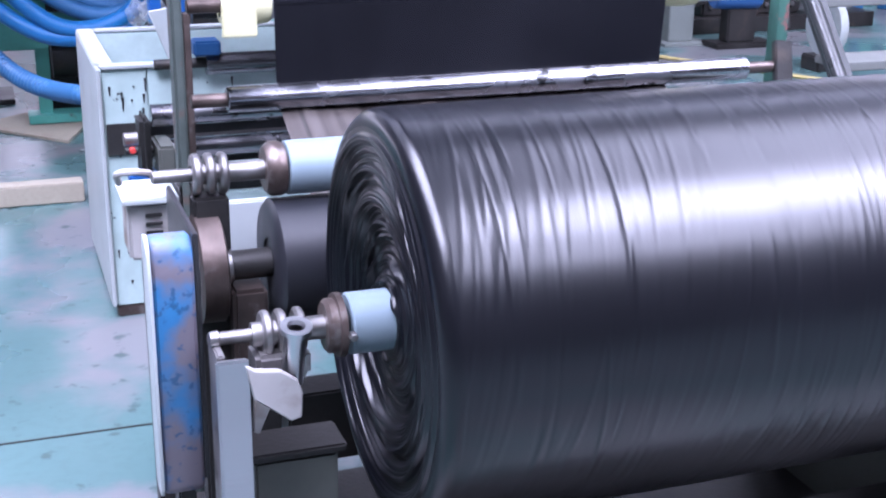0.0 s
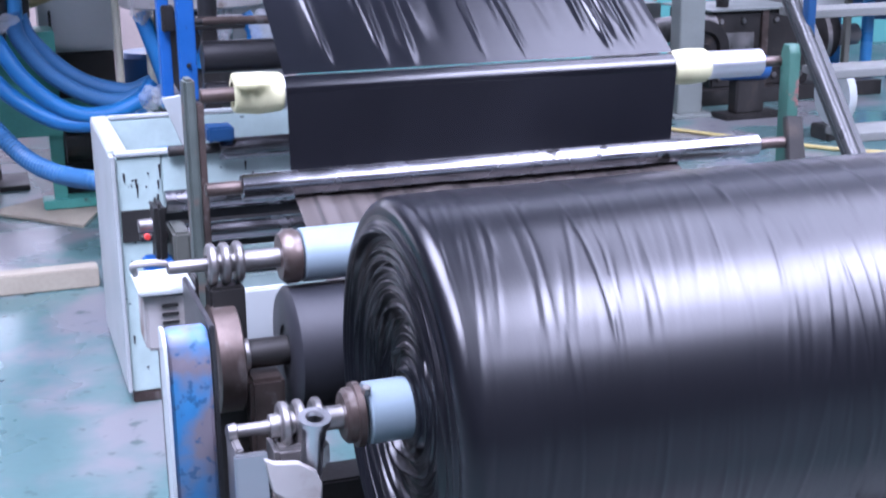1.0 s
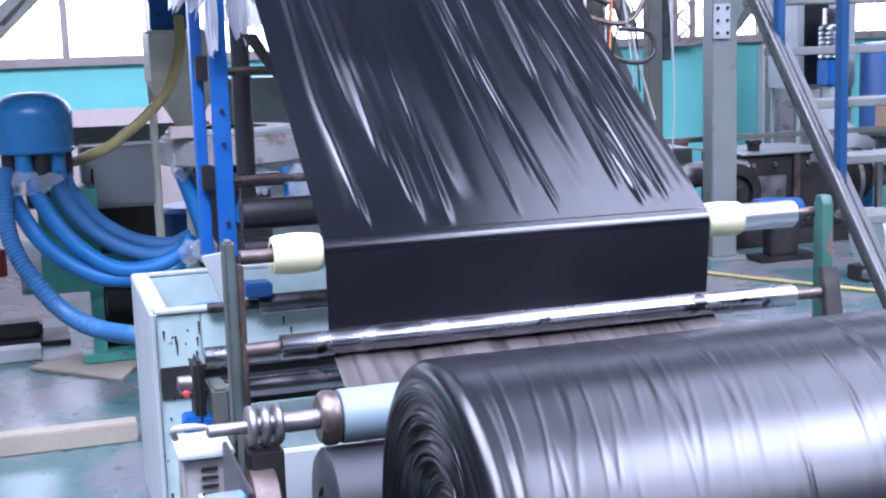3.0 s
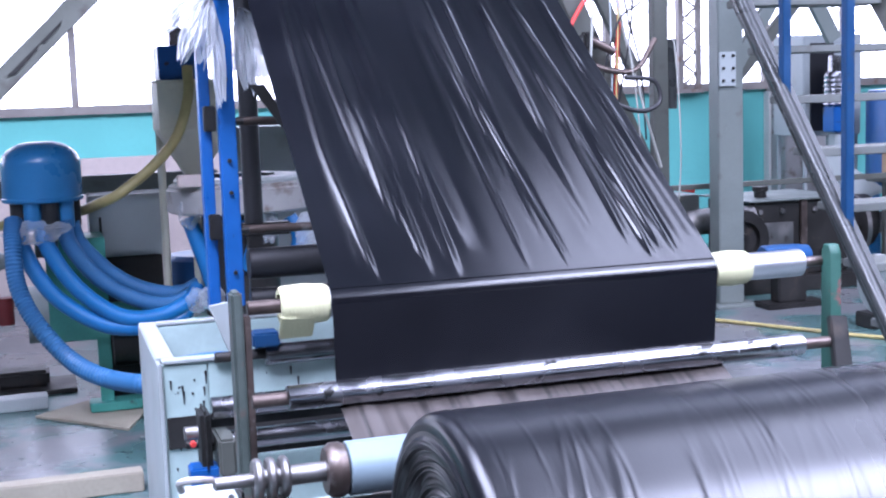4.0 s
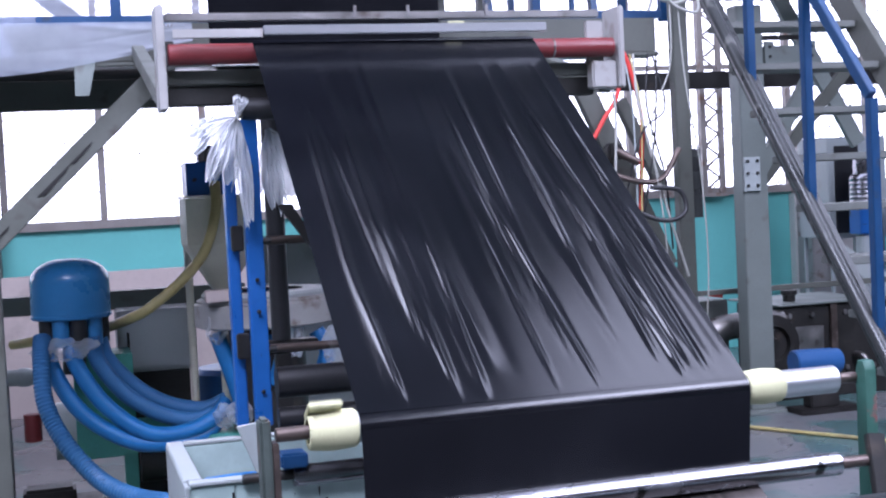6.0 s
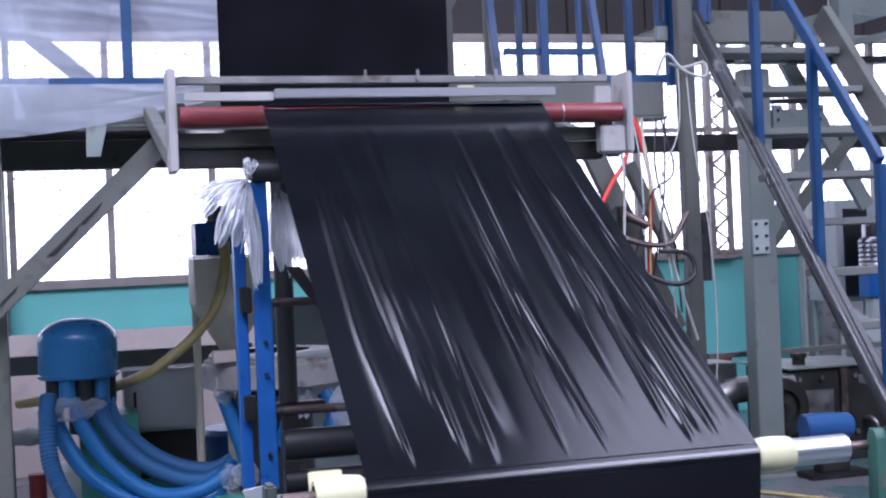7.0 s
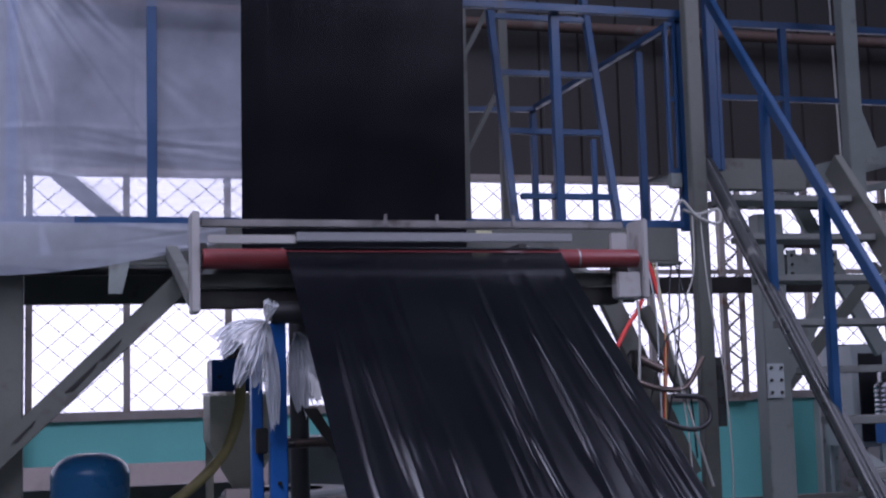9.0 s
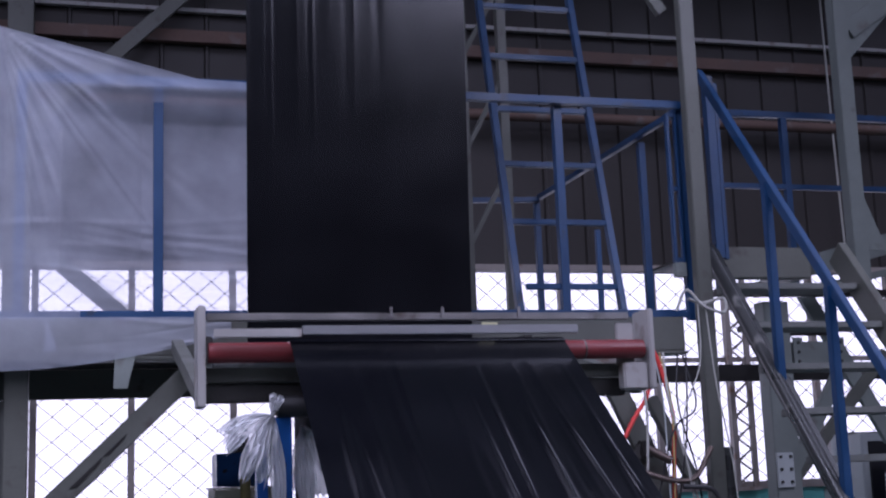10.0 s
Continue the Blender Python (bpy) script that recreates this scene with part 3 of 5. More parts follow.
part("mid_rail", bar((4.42, 8.5, 3.86), (8.2, 8.5, 3.86), 0.035, 0.04), BLUE_RAIL, rdeck)
for x in (4.45, 5.07, 6.6, 8.1):
    part("post", box(x - 0.025, x + 0.025, 8.48, 8.53, 3.081, 4.4, 0.003), BLUE_RAIL, rdeck)

# ---- column with braces ----
col = thing("steel_column", (4.92, 8.6, 0), "pale grey-green box column with bolted braces", "column")
part("shaft", box(4.815, 5.02, 8.55, 8.7, 0.022, 3.0, 0.006), PALE_STEEL, col)
part("foot_plate", box(4.74, 5.12, 8.45, 8.8, 0, 0.022, 0.004), PALE_STEEL, col)
part("gusset", box(4.815, 4.947, 8.525, 8.547, 1.64, 1.89, 0.003), GREY_CASE, col)
for x in (4.84, 4.92):
    for z in (1.68, 1.77, 1.86):
        part("bolt", rod((x, 8.525, z), (x, 8.508, z), 0.012, 6), IRON, col)
part("brace", bar((4.93, 8.6, 1.7), (5.42, 8.6, 2.45), 0.1, 0.06, up=(0, 1, 0)), PALE_STEEL, col)
part("brace", bar((4.96, 8.76, 1.57), (5.95, 8.76, 2.63), 0.09, 0.05, up=(0, 1, 0)), GREYGREEN, col)
tie = part("tie", box(5.03, 5.46, 8.56, 8.6, 2.53, 2.7, 0.004), PALE_STEEL, col)
for x in (5.03, 5.38):
    part("end_plate", box(x, x + 0.08, 8.54, 8.557, 2.51, 2.73, 0.003), PALE_STEEL, tie)
    for z in (2.55, 2.62, 2.69):
        part("bolt", rod((x + 0.04, 8.54, z), (x + 0.04, 8.526, z), 0.012, 6), IRON, col)
part("knee", bar((5.29, 8.78, 3.1), (5.95, 8.78, 1.96), 0.12, 0.05, up=(0, 1, 0)), PALE_STEEL, col)
part("tie_rod", box(4.95, 5.4, 8.62, 8.65, 2.75, 2.785, 0.003), IRON, col)

up = thing("upper_column", (5.3, 8.05, 2.9), "pale grey-green column with gusset on the deck", "column")
part("shaft", box(5.265, 5.385, 8.0, 8.1, 2.98, 7.1, 0.005), PALE_STEEL, up)
part("gusset", plate([(5.385, 3.3), (5.56, 3.3), (5.385, 3.75)], 0.02, "y", 8.04), PALE_STEEL, up)
part("gusset", plate([(5.385, 4.72), (5.8, 5.15), (5.385, 5.3)], 0.02, "y", 8.04), PALE_STEEL, up)
part("arm", bar((5.39, 8.05, 4.95), (6.2, 8.05, 5.5), 0.14, 0.08, up=(0, 1, 0)), PALE_STEEL, up)
part("arm", bar((5.05, 8.3, 3.22), (6.6, 8.3, 3.62), 0.15, 0.08, up=(0, 1, 0)), PALE_STEEL, up)
part("arm", bar((5.2, 8.25, 3.08), (6.6, 8.25, 3.35), 0.05, 0.05, up=(0, 1, 0)), PALE_STEEL, up)

rp = thing("wall_column", (-0.55, 11.8, 0), "grey-green steel column against the wall", "column")
part("shaft", box(-0.72, -0.5, 11.62, 11.9, 0.0, 7.1, 0.006), GREYGREEN, rp)
part("brace", bar((-0.5, 11.7, 5.01), (1.4, 11.7, 6.88), 0.13, 0.06, up=(0, 1, 0)), GREYGREEN, rp, "dark diagonal roof brace")
part("brace", bar((-0.5, 11.62, 3.98), (0.7, 11.62, 2.95), 0.14, 0.05, up=(0, 1, 0)), GREYGREEN, rp, "lower diagonal brace")
seam = thing("floor_joint", (1, 3.38, 0), "dark joint in the concrete floor", "floor joint", kind="structure")
part("joint", box(-6, 14, 3.372, 3.38, 0.0, 0.002, 0), IRON, seam, smooth=False)
part("joint", box(-2.4, -2.392, -8, 12, 0.0, 0.002, 0), IRON, seam, smooth=False)

# ---- the film line ----
FX0, FX1 = 0.64, 1.648


def film_span(name, a, b, label, seed, count, mat, high, sag=0.0, nu=260, nv=150, skew=(0.0, 0.14), long=(0.08, 0.35), lean=1.0, low=1.0, calm=0.07, broad=1.0, wide=(0.006, 0.016), edges=None):
    """A taut sheet between two lines along x, a and b given as (y, z); edges: its two ends along x, above and below."""
    length = math.hypot(b[0] - a[0], b[1] - a[1])
    (xa0, xa1), (xb0, xb1) = edges or ((FX0, FX1), (FX0, FX1))
    w = xb1 - xb0
    u, v = np.meshgrid(np.linspace(0, w, nu), np.linspace(0, length, nv), indexing="ij")
    f = v / length
    ny, nz = -(a[1] - b[1]) / length, (a[0] - b[0]) / length
    h = folds(u, v, count, seed, long, wide, high, skew, (-0.1, w), length, lean=lean, low=low)
    h += folds(u, v, 8, seed + 1, (0.3, 0.9), (0.02, 0.06), (0.002 * broad, 0.006 * broad), skew, (0, w), length)
    h *= np.minimum(1, f / calm) ** 1.5 * np.minimum(1, (1 - f) * 16)
    h -= sag * np.sin(math.pi * f)
    x = (xa0 + u / w * (xa1 - xa0)) * (1 - f) + (xb0 + u / w * (xb1 - xb0)) * f
    y = a[0] + (b[0] - a[0]) * f + ny * h
    z = a[1] + (b[1] - a[1]) * f + nz * h
    at = (FX0, b[0], b[1])
    ob = surface(name, np.stack([x, y, z], -1), mat, at=at)
    ob.location = at
    return tagged(ob, label, "plastic film")


LOW = (0.632, 1.616)
HIGH = (0.66, 1.685)
slant = film_span("slanting_film", (4.452, 2.292), (2.9605, 1.245), "black plastic film drawn down in long shiny wrinkles", 21, 58, FILM, (0.0026, 0.0056), 0.004, 380, 170, skew=(-0.02, 0.06), long=(0.2, 0.55), lean=0.75, low=0.6, calm=0.4, broad=0.8, wide=(0.007, 0.02), edges=((0.662, 1.672), (FX0, FX1)))
drop = film_span("dropping_film", (2.944, 1.21), (2.905, 1.03), "taut black plastic film dropping to the steel roller", 33, 10, FILM, (0.0002, 0.0006), 0, 120, 40, (0, 0.02), broad=0.03, edges=((FX0, FX1), LOW))
feed = film_span("feeding_film", (2.9, 1.0), (2.56, 0.845), "stretched film running on to the winding drum, warm reflection painted brown", 44, 60, FILM_WARM_SHEEN, (0.0003, 0.0012), 0, 200, 50, (-0.02, 0.02), edges=(LOW, LOW))
tall = film_span("hanging_film", (5.44, 7.0), (5.66, 2.36), "tall black film hanging down from the tower", 55, 34, FILM, (0.0003, 0.0011), 0, 200, 160, (-0.01, 0.01), (0.4, 2.4), broad=0.1, edges=(HIGH, HIGH))
link = film_span("bridging_film", (5.64, 2.335), (4.49, 2.292), "black film running level to the red roller", 66, 20, FILM, (0.0005, 0.002), 0, 120, 60, edges=(HIGH, (0.662, 1.672)))

# the turn of the film over the idler roller
arc = np.linspace(radians(120), radians(185), 14)
x, a = np.meshgrid(np.linspace(FX0, FX1, 60), arc, indexing="ij")
turn_over = surface("film_fold", np.stack([x, 2.985 + 0.0405 * np.cos(a), 1.211 + 0.0405 * np.sin(a)], -1), FILM, at=(FX0, 2.985, 1.21))
turn_over.location = (FX0, 2.985, 1.21)
tagged(turn_over, "black film bent over the idler roller", "plastic film")

arc = np.linspace(radians(62), radians(128), 12)
x, a = np.meshgrid(np.linspace(0.662, 1.672, 60), arc, indexing="ij")
wrap_over = surface("film_wrap", np.stack([x, 4.455 + 0.0405 * np.cos(a), 2.25 + 0.0405 * np.sin(a)], -1), FILM, at=(0.662, 4.455, 2.25))
wrap_over.location = (0.662, 4.455, 2.25)
tagged(wrap_over, "black film bent over the red roller", "plastic film")

guide = thing("guide_roller", (1.18, 5.62, 2.33), "steel guide roller below the hanging film", "roller")
part("barrel", rod((0.5, 5.6, 2.375), (1.9, 5.6, 2.375), 0.035, 24), STEEL_DULL, guide)
hold = thing("roller_bearings", (1.2, 5.6, 2.33), "dark bearing blocks of the guide roller", "bearing")
for x in (0.46, 1.9):
    part("bearing", box(x, x + 0.04, 5.55, 5.8, 2.33, 2.43, 0.004), IRON, hold)

# bracket with the red roller
br = thing("roller_bracket", (1.2, 4.5, 2.07), "dirty white steel bracket carrying a red roller", "roller bracket")
part("side_plate", box(0.342, 0.37, 4.42, 4.56, 2.065, 2.41, 0.004), WHITE, br)
part("side_plate", box(2.0, 2.022, 4.42, 4.57, 2.1, 2.398, 0.005), WHITE, br)
part("bearing_plate", box(1.89, 1.96, 4.47, 4.49, 2.19, 2.35, 0.005), WHITE, br)
part("end_block", box(1.9, 1.998, 4.44, 4.5, 2.1, 2.2, 0.006), WHITE, br)
part("top_bar", box(0.376, 1.94, 4.46, 4.49, 2.362, 2.389, 0.003), STEEL_DULL, br)
part("lower_bar", box(0.376, 1.94, 4.51, 4.56, 2.155, 2.203, 0.004), GREYGREEN, br)
part("under_tray", box(0.376, 1.94, 4.53, 4.6, 2.085, 2.15, 0.004), IRON, br)
part("scraper", box(0.392, 0.69, 4.372, 4.382, 2.294, 2.324, 0.002), WHITE, br, "cream strip")
part("scraper", box(0.692, 1.7, 4.37, 4.386, 2.302, 2.334, 0.003), ALUMINIUM, br, "bright worn metal strip")
for x in (1.02, 1.21, 1.5):
    part("peg", box(x, x + 0.012, 4.455, 4.459, 2.37, 2.41, 0.001), STEEL_DULL, br)
part("tag", box(1.36, 1.42, 4.452, 4.456, 2.32, 2.352, 0.001), FOAM, br, "yellow tag")
part("carrier", bar((0.366, 4.56, 2.12), (0.366, 5.8, 2.42), 0.05, 0.06), GREYGREEN, br)
part("carrier", bar((2.0, 4.56, 2.12), (2.0, 5.8, 2.42), 0.05, 0.06), GREYGREEN, br)

red = thing("red_roller", (1.18, 4.455, 2.25), "red rubber-covered roller under the film", "roller")
part("barrel", rod((0.38, 4.455, 2.25), (1.985, 4.455, 2.25), 0.035, 28), RED, red)
part("collar", rod((1.745, 4.455, 2.25), (1.754, 4.455, 2.25), 0.0365, 28), STEEL_DULL, red)

# ---- idler stand: two posts and two rollers ----
stand = thing("roller_stand", (1.2, 2.95, 0), "flaking green posts of the idler roller stand", "roller stand")
part("post", box(0.404, 0.43, 2.93, 2.99, 0.0, 1.258, 0.006), POST_GREEN, stand, "dark grimy green left post")
part("post_edge", box(0.4305, 0.448, 2.94, 2.985, 0.3, 1.2, 0.003), BROWN_STEEL, stand)
post_r = part("post", plate([(2.93, 0), (2.985, 0), (2.98, 1.235), (2.97, 1.258), (2.945, 1.258), (2.935, 1.235)], 0.032, "x", 1.978), GREEN_RED, stand, "green post with red showing through")
part("arm", bar((1.958, 2.88, 1.08), (1.935, 2.8, 0.86), 0.022, 0.05, up=(1, 0, 0)), IRON, stand)

TOPY, TOPZ = 2.985, 1.211
top_roller = thing("idler_roller", (1.2, TOPY, TOPZ), "bright idler roller with yellow foam at both ends", "roller")
part("barrel", rod((0.6, TOPY, TOPZ), (1.915, TOPY, TOPZ), 0.036, 28), ALUMINIUM, top_roller)
part("axle", rod((0.447, TOPY, TOPZ), (0.6, TOPY, TOPZ), 0.017, 16), BROWN_STEEL, top_roller)
part("axle", rod((1.915, TOPY, TOPZ), (1.985, TOPY, TOPZ), 0.014, 16), BROWN_STEEL, top_roller)


def foam_wrap(x0, x1, r):
    """A foam sleeve wound on the roller."""
    own = lathe((x0, TOPY, TOPZ), (x1, TOPY, TOPZ), [(0, 0.03), (0, r - 0.004), (0.006, r), ((x1 - x0) * 0.5, r + 0.003), (x1 - x0 - 0.006, r), (x1 - x0, r - 0.004), (x1 - x0, 0.03)], 26, None, False)
    for v in own.verts:
        k = 1 + 0.05 * noise.noise(v.co * 22)
        v.co.y, v.co.z = TOPY + (v.co.y - TOPY) * k, TOPZ + (v.co.z - TOPZ) * k
    return own


sleeve = part("foam_sleeve", foam_wrap(0.522, 0.637, 0.045), FOAM, top_roller, "pale yellow foam sleeve with a loose flap")
part("loose_flap", box(0.52, 0.6, TOPY - 0.047, TOPY - 0.033, TOPZ - 0.068, TOPZ + 0.01, 0.003), FOAM, sleeve)
part("foam_sleeve", foam_wrap(1.652, 1.755, 0.043), FOAM, top_roller, "pale yellow foam sleeve")

STY, STZ = 2.87, 1.017
steel_roller = thing("steel_roller", (1.17, STY, STZ), "polished steel roller with dark smears", "roller")
part("barrel", rod((0.51, STY, STZ), (1.845, STY, STZ), 0.029, 30), STEEL, steel_roller)
part("axle", rod((0.43, STY, STZ), (0.51, STY, STZ), 0.016, 16), BROWN_STEEL, steel_roller)
part("axle", rod((1.845, STY, STZ), (1.975, STY, STZ), 0.015, 16), BROWN_STEEL, steel_roller)

# ---- winder ----
RY, RZ, RR = 1.94, 0.83, 0.352
SPOOL = (0.3, RY, RZ)
roll = thing("film_roll", (1.16, RY, RZ), "huge glossy roll of wound black plastic film on its spindle", "film roll")


def wound_film():
    n, seg = 640, 170
    x0, x1 = 0.58, 1.70
    s = np.linspace(0, 1, n)
    edge = 0.03
    x = x0 + (x1 - x0) * s
    d = np.minimum(x - x0, x1 - x)
    r = RR - edge + np.sqrt(np.maximum(edge**2 - np.maximum(edge - d, 0) ** 2, 0))
    th = np.linspace(0, 2 * math.pi, seg, endpoint=False)
    X, T = np.meshgrid(x, th, indexing="ij")
    ar = RR * 2 * math.pi
    h = folds(X, T * RR, 440, 71, (0.06, 0.24), (0.0028, 0.0065), (0.00028, 0.0008), (-0.24, 0.0), (x0, x1), ar, ar)
    h += folds(X, T * RR, 18, 72, (0.5, 1.2), (0.03, 0.07), (0.0003, 0.0009), (-0.03, 0.03), (x0, x1), ar, ar)
    R = r[:, None] + h * np.minimum(1, d / 0.05)[:, None]
    return surface("wound_film", np.stack([X, RY + R * np.cos(T), RZ + R * np.sin(T)], -1), FILM_ROLL, roll, (1.16, RY, RZ), True)


wound_film()


def roll_end(x, way):
    """Uneven end of the roll: turns of film standing proud or sunk."""
    rng = np.random.default_rng(8)
    radii = np.linspace(RR - 0.0295, 0.05, 170)
    seg = 120
    th = np.linspace(0, 2 * math.pi, seg, endpoint=False)
    bump = np.convolve(rng.normal(0, 1, 170), np.ones(2) / 2, "same") * 0.0022
    step = np.interp(RR - radii, [0.0295, 0.05, 0.07, 0.1, 0.12, 0.15, 0.17, 0.19, 0.25, 0.3], [0, -0.003, 0.008, 0.004, 0.016, 0.008, 0.02, 0.032, 0.03, 0.02])
    off = (bump - step) * np.clip((RR - 0.0295 - radii) / 0.012, 0, 1)
    R, T = np.meshgrid(radii, th, indexing="ij")
    O = off[:, None] + 0 * T
    for _ in range(120):
        # single turns that have slipped out over part of the way round
        r0, a0, wide, long, hi = rng.uniform(0.06, RR - 0.055), rng.uniform(0, 6.28), rng.uniform(0.0015, 0.007), rng.uniform(0.12, 1.0), rng.uniform(-0.008, 0.013)
        da = (T - a0 + math.pi) % (2 * math.pi) - math.pi
        O += hi * np.exp(-(((R - r0 - 0.01 * da) / wide) ** 2)) * np.exp(-((da / long) ** 2))
    X = x - way * O
    pts = np.stack([X, RY + R * np.cos(T), RZ + R * np.sin(T)], -1)
    return surface("roll_end", pts if way > 0 else pts[::-1], FILM_ROLL, roll, (1.16, RY, RZ), True)


roll_end(0.58, 1)
roll_end(1.70, -1)
part("core_tube", lathe((0.529, RY, RZ), (1.78, RY, RZ), [(0, 0.03), (0, 0.049), (0.003, 0.052), (1.24, 0.052), (1.245, 0.03)], 30, None, False), CORE, roll, "pale blue core tube")
part("flange", lathe((0.49, RY, RZ), (0.52, RY, RZ), [(0, 0.02), (0, 0.04), (0.006, 0.046), (0.018, 0.046), (0.019, 0.054), (0.03, 0.054), (0.03, 0.02)], 28, None, False), BROWN_STEEL, roll)
part("spindle", lathe(SPOOL, (0.51, RY, RZ), [(0, 0.008), (0.003, 0.013), (0.016, 0.014), (0.018, 0.011), (0.07, 0.011), (0.07, 0.02), (0.205, 0.02)], 20), STEEL_DULL, roll)
for x0 in (0.385, 0.41, 0.44):
    part("collar", lathe((x0, RY, RZ), (x0 + 0.016, RY, RZ), [(0, 0.018), (0, 0.034), (0.004, 0.038), (0.012, 0.038), (0.016, 0.034), (0.016, 0.018)], 26, None, False), STEEL_DULL, roll)
part("bolt", rod((0.525, RY - 0.05, RZ), (0.525, RY - 0.066, RZ), 0.008, 6), STEEL_DULL, roll)

frame_l = thing("winder_stand", (0.36, 2.0, 0), "worn grey spindle stand of the winder", "machine stand")
part("upright", box(0.305, 0.318, 1.885, 1.975, 0.02, 0.822, 0.003), STEEL_DULL, frame_l)
part("upright_face", box(0.3, 0.352, 1.868, 1.882, 0.02, 0.818, 0.003), ALUMINIUM, frame_l, "pale grey channel post")
part("saddle", box(0.37, 0.46, 1.9, 1.98, 0.76, 0.806, 0.008), STEEL_DULL, frame_l)
part("catch_plate", plate([(0.345, 0.81), (0.36, 0.8), (0.40, 0.795), (0.428, 0.775), (0.436, 0.755), (0.433, 0.71), (0.415, 0.705), (0.356, 0.752)], 0.014, "y", 1.862), WHITE, frame_l, "pale hatchet-shaped catch lever")
part("clamp", lathe((0.427, 1.905, 0.752), (0.43, 1.875, 0.862), [(0, 0.014), (0.004, 0.018), (0.105, 0.018), (0.106, 0.026), (0.116, 0.026), (0.116, 0.015), (0.11, 0.012)], 20, None, False), ALUMINIUM, frame_l, "hollow clamp handle")
part("second_catch", plate([(0.372, 0.745), (0.398, 0.745), (0.405, 0.72), (0.376, 0.655), (0.366, 0.66)], 0.014, "y", 1.93), WHITE, frame_l)
part("cross_plate", box(0.37, 0.545, 2.0, 2.1, 0.562, 0.578, 0.004), IRON, frame_l)
part("cross_beam", box(0.38, 0.53, 2.01, 2.09, 0.0, 0.56, 0.006), GREYGREEN, frame_l)
part("foot", box(0.26, 0.56, 1.75, 2.6, 0.0, 0.03, 0.005), IRON, frame_l)

guard = thing("belt_guard", (0.26, 2.15, 0), "sky-blue belt guard with paint worn to grey", "belt guard")
out = [(1.99, 0.545), (1.99, 0.92), (1.996, 0.965), (2.01, 0.982), (2.03, 0.986), (2.05, 0.982), (2.055, 0.965), (2.055, 0.545), (2.045, 0.53), (2.0, 0.53)]
part("shell", plate(out, 0.068, "x", 0.224, 0.006), BLUE_GUARD, guard)
part("rim", plate([(y - 0.008 if y < 2.03 else y - 0.01, z + 0.004) for y, z in out], 0.006, "x", 0.217, 0.001), GREY_CASE, guard, "pale rim")
part("backing", box(0.293, 0.302, 2.0, 2.3, 0.55, 0.99, 0.002), BLACK, guard, "black inner plate")
part("leg", box(0.25, 0.28, 2.02, 2.08, 0.0, 0.53, 0.004), IRON, guard)

vent = thing("switch_box", (0.24, 2.5, 0.95), "dirty white switch box with vent slots", "switch box")
part("case", box(0.24, 0.335, 2.48, 2.6, 0.79, 0.906, 0.006), WHITE, vent)
for k in range(4):
    part("slot", box(0.273, 0.305, 2.474, 2.479, 0.828 + 0.017 * k, 0.834 + 0.017 * k, 0), IRON, vent, smooth=False)
part("side_plate", plate([(2.46, 0.81), (2.6, 0.81), (2.6, 0.935), (2.47, 0.935)], 0.006, "x", 0.34), IRON, vent)
part("lid", box(0.23, 0.338, 2.46, 2.61, 0.908, 0.92, 0.003), GREY_CASE, vent)
part("stand", box(0.27, 0.31, 2.52, 2.58, 0, 0.79, 0.004), IRON, vent)
part("tube", pipe([(0.225, 2.45, 0.96), (0.22, 2.42, 0.985), (0.25, 2.41, 0.99), (0.28, 2.43, 0.98)], 0.007, 8), WHITE, vent)

UY, UZ = 2.46, 0.962
upper = thing("spare_spindle", (1.1, UY, UZ), "spare winding spindle with a pale blue core tube", "spindle")
part("shaft", lathe((0.285, UY, UZ), (0.55, UY, UZ), [(0, 0.008), (0.004, 0.013), (0.085, 0.013), (0.085, 0.02), (0.265, 0.02)], 20), STEEL_DULL, upper)
for x0 in (0.362, 0.388, 0.414):
    part("collar", lathe((x0, UY, UZ), (x0 + 0.018, UY, UZ), [(0, 0.018), (0, 0.036), (0.005, 0.041), (0.013, 0.041), (0.018, 0.036), (0.018, 0.018)], 26, None, False), STEEL_DULL, upper)
part("flange", lathe((0.505, UY, UZ), (0.546, UY, UZ), [(0, 0.02), (0, 0.045), (0.012, 0.055), (0.03, 0.055), (0.04, 0.05), (0.04, 0.02)], 28, None, False), BROWN_STEEL, upper)
part("core_tube", rod((0.548, UY, UZ), (1.78, UY, UZ), 0.054, 30), CORE, upper, "pale blue core tube")
part("rest", box(0.36, 0.43, UY - 0.03, UY + 0.03, 0.0, UZ - 0.042, 0.006), IRON, upper, "dark rest")

DY, DZ, DR = 2.44, 0.775, 0.128
drum = thing("winding_drum", (1.1, DY, DZ), "dark rubber winding drum with belt pulley", "winding drum")
part("barrel", lathe((0.505, DY, DZ), (1.75, DY, DZ), [(0, 0.05), (0, DR - 0.012), (0.01, DR), (1.235, DR), (1.245, DR - 0.012), (1.245, 0.05)], 48, None, False), DRUM, drum)
part("end_disc", lathe((0.51, DY, DZ), (0.52, DY, DZ), [(0, 0.02), (0, 0.11), (0.01, 0.11)], 40), DRUM, drum)
part("shaft", rod((0.33, DY, DZ), (0.51, DY, DZ), 0.03, 20), IRON, drum)
pulley = part("pulley", lathe((0.356, DY, DZ), (0.41, DY, DZ), [(0, 0.082), (0, 0.1), (0.004, 0.108), (0.05, 0.108), (0.054, 0.1), (0.054, 0.082), (0.03, 0.078), (0.03, 0.03)], 48, None, False), BROWN_STEEL, drum, "rusty flat-belt pulley")
part("web", lathe((0.372, DY, DZ), (0.39, DY, DZ), [(0, 0.02), (0, 0.085), (0.016, 0.085), (0.016, 0.02)], 40, None, False), IRON, pulley)
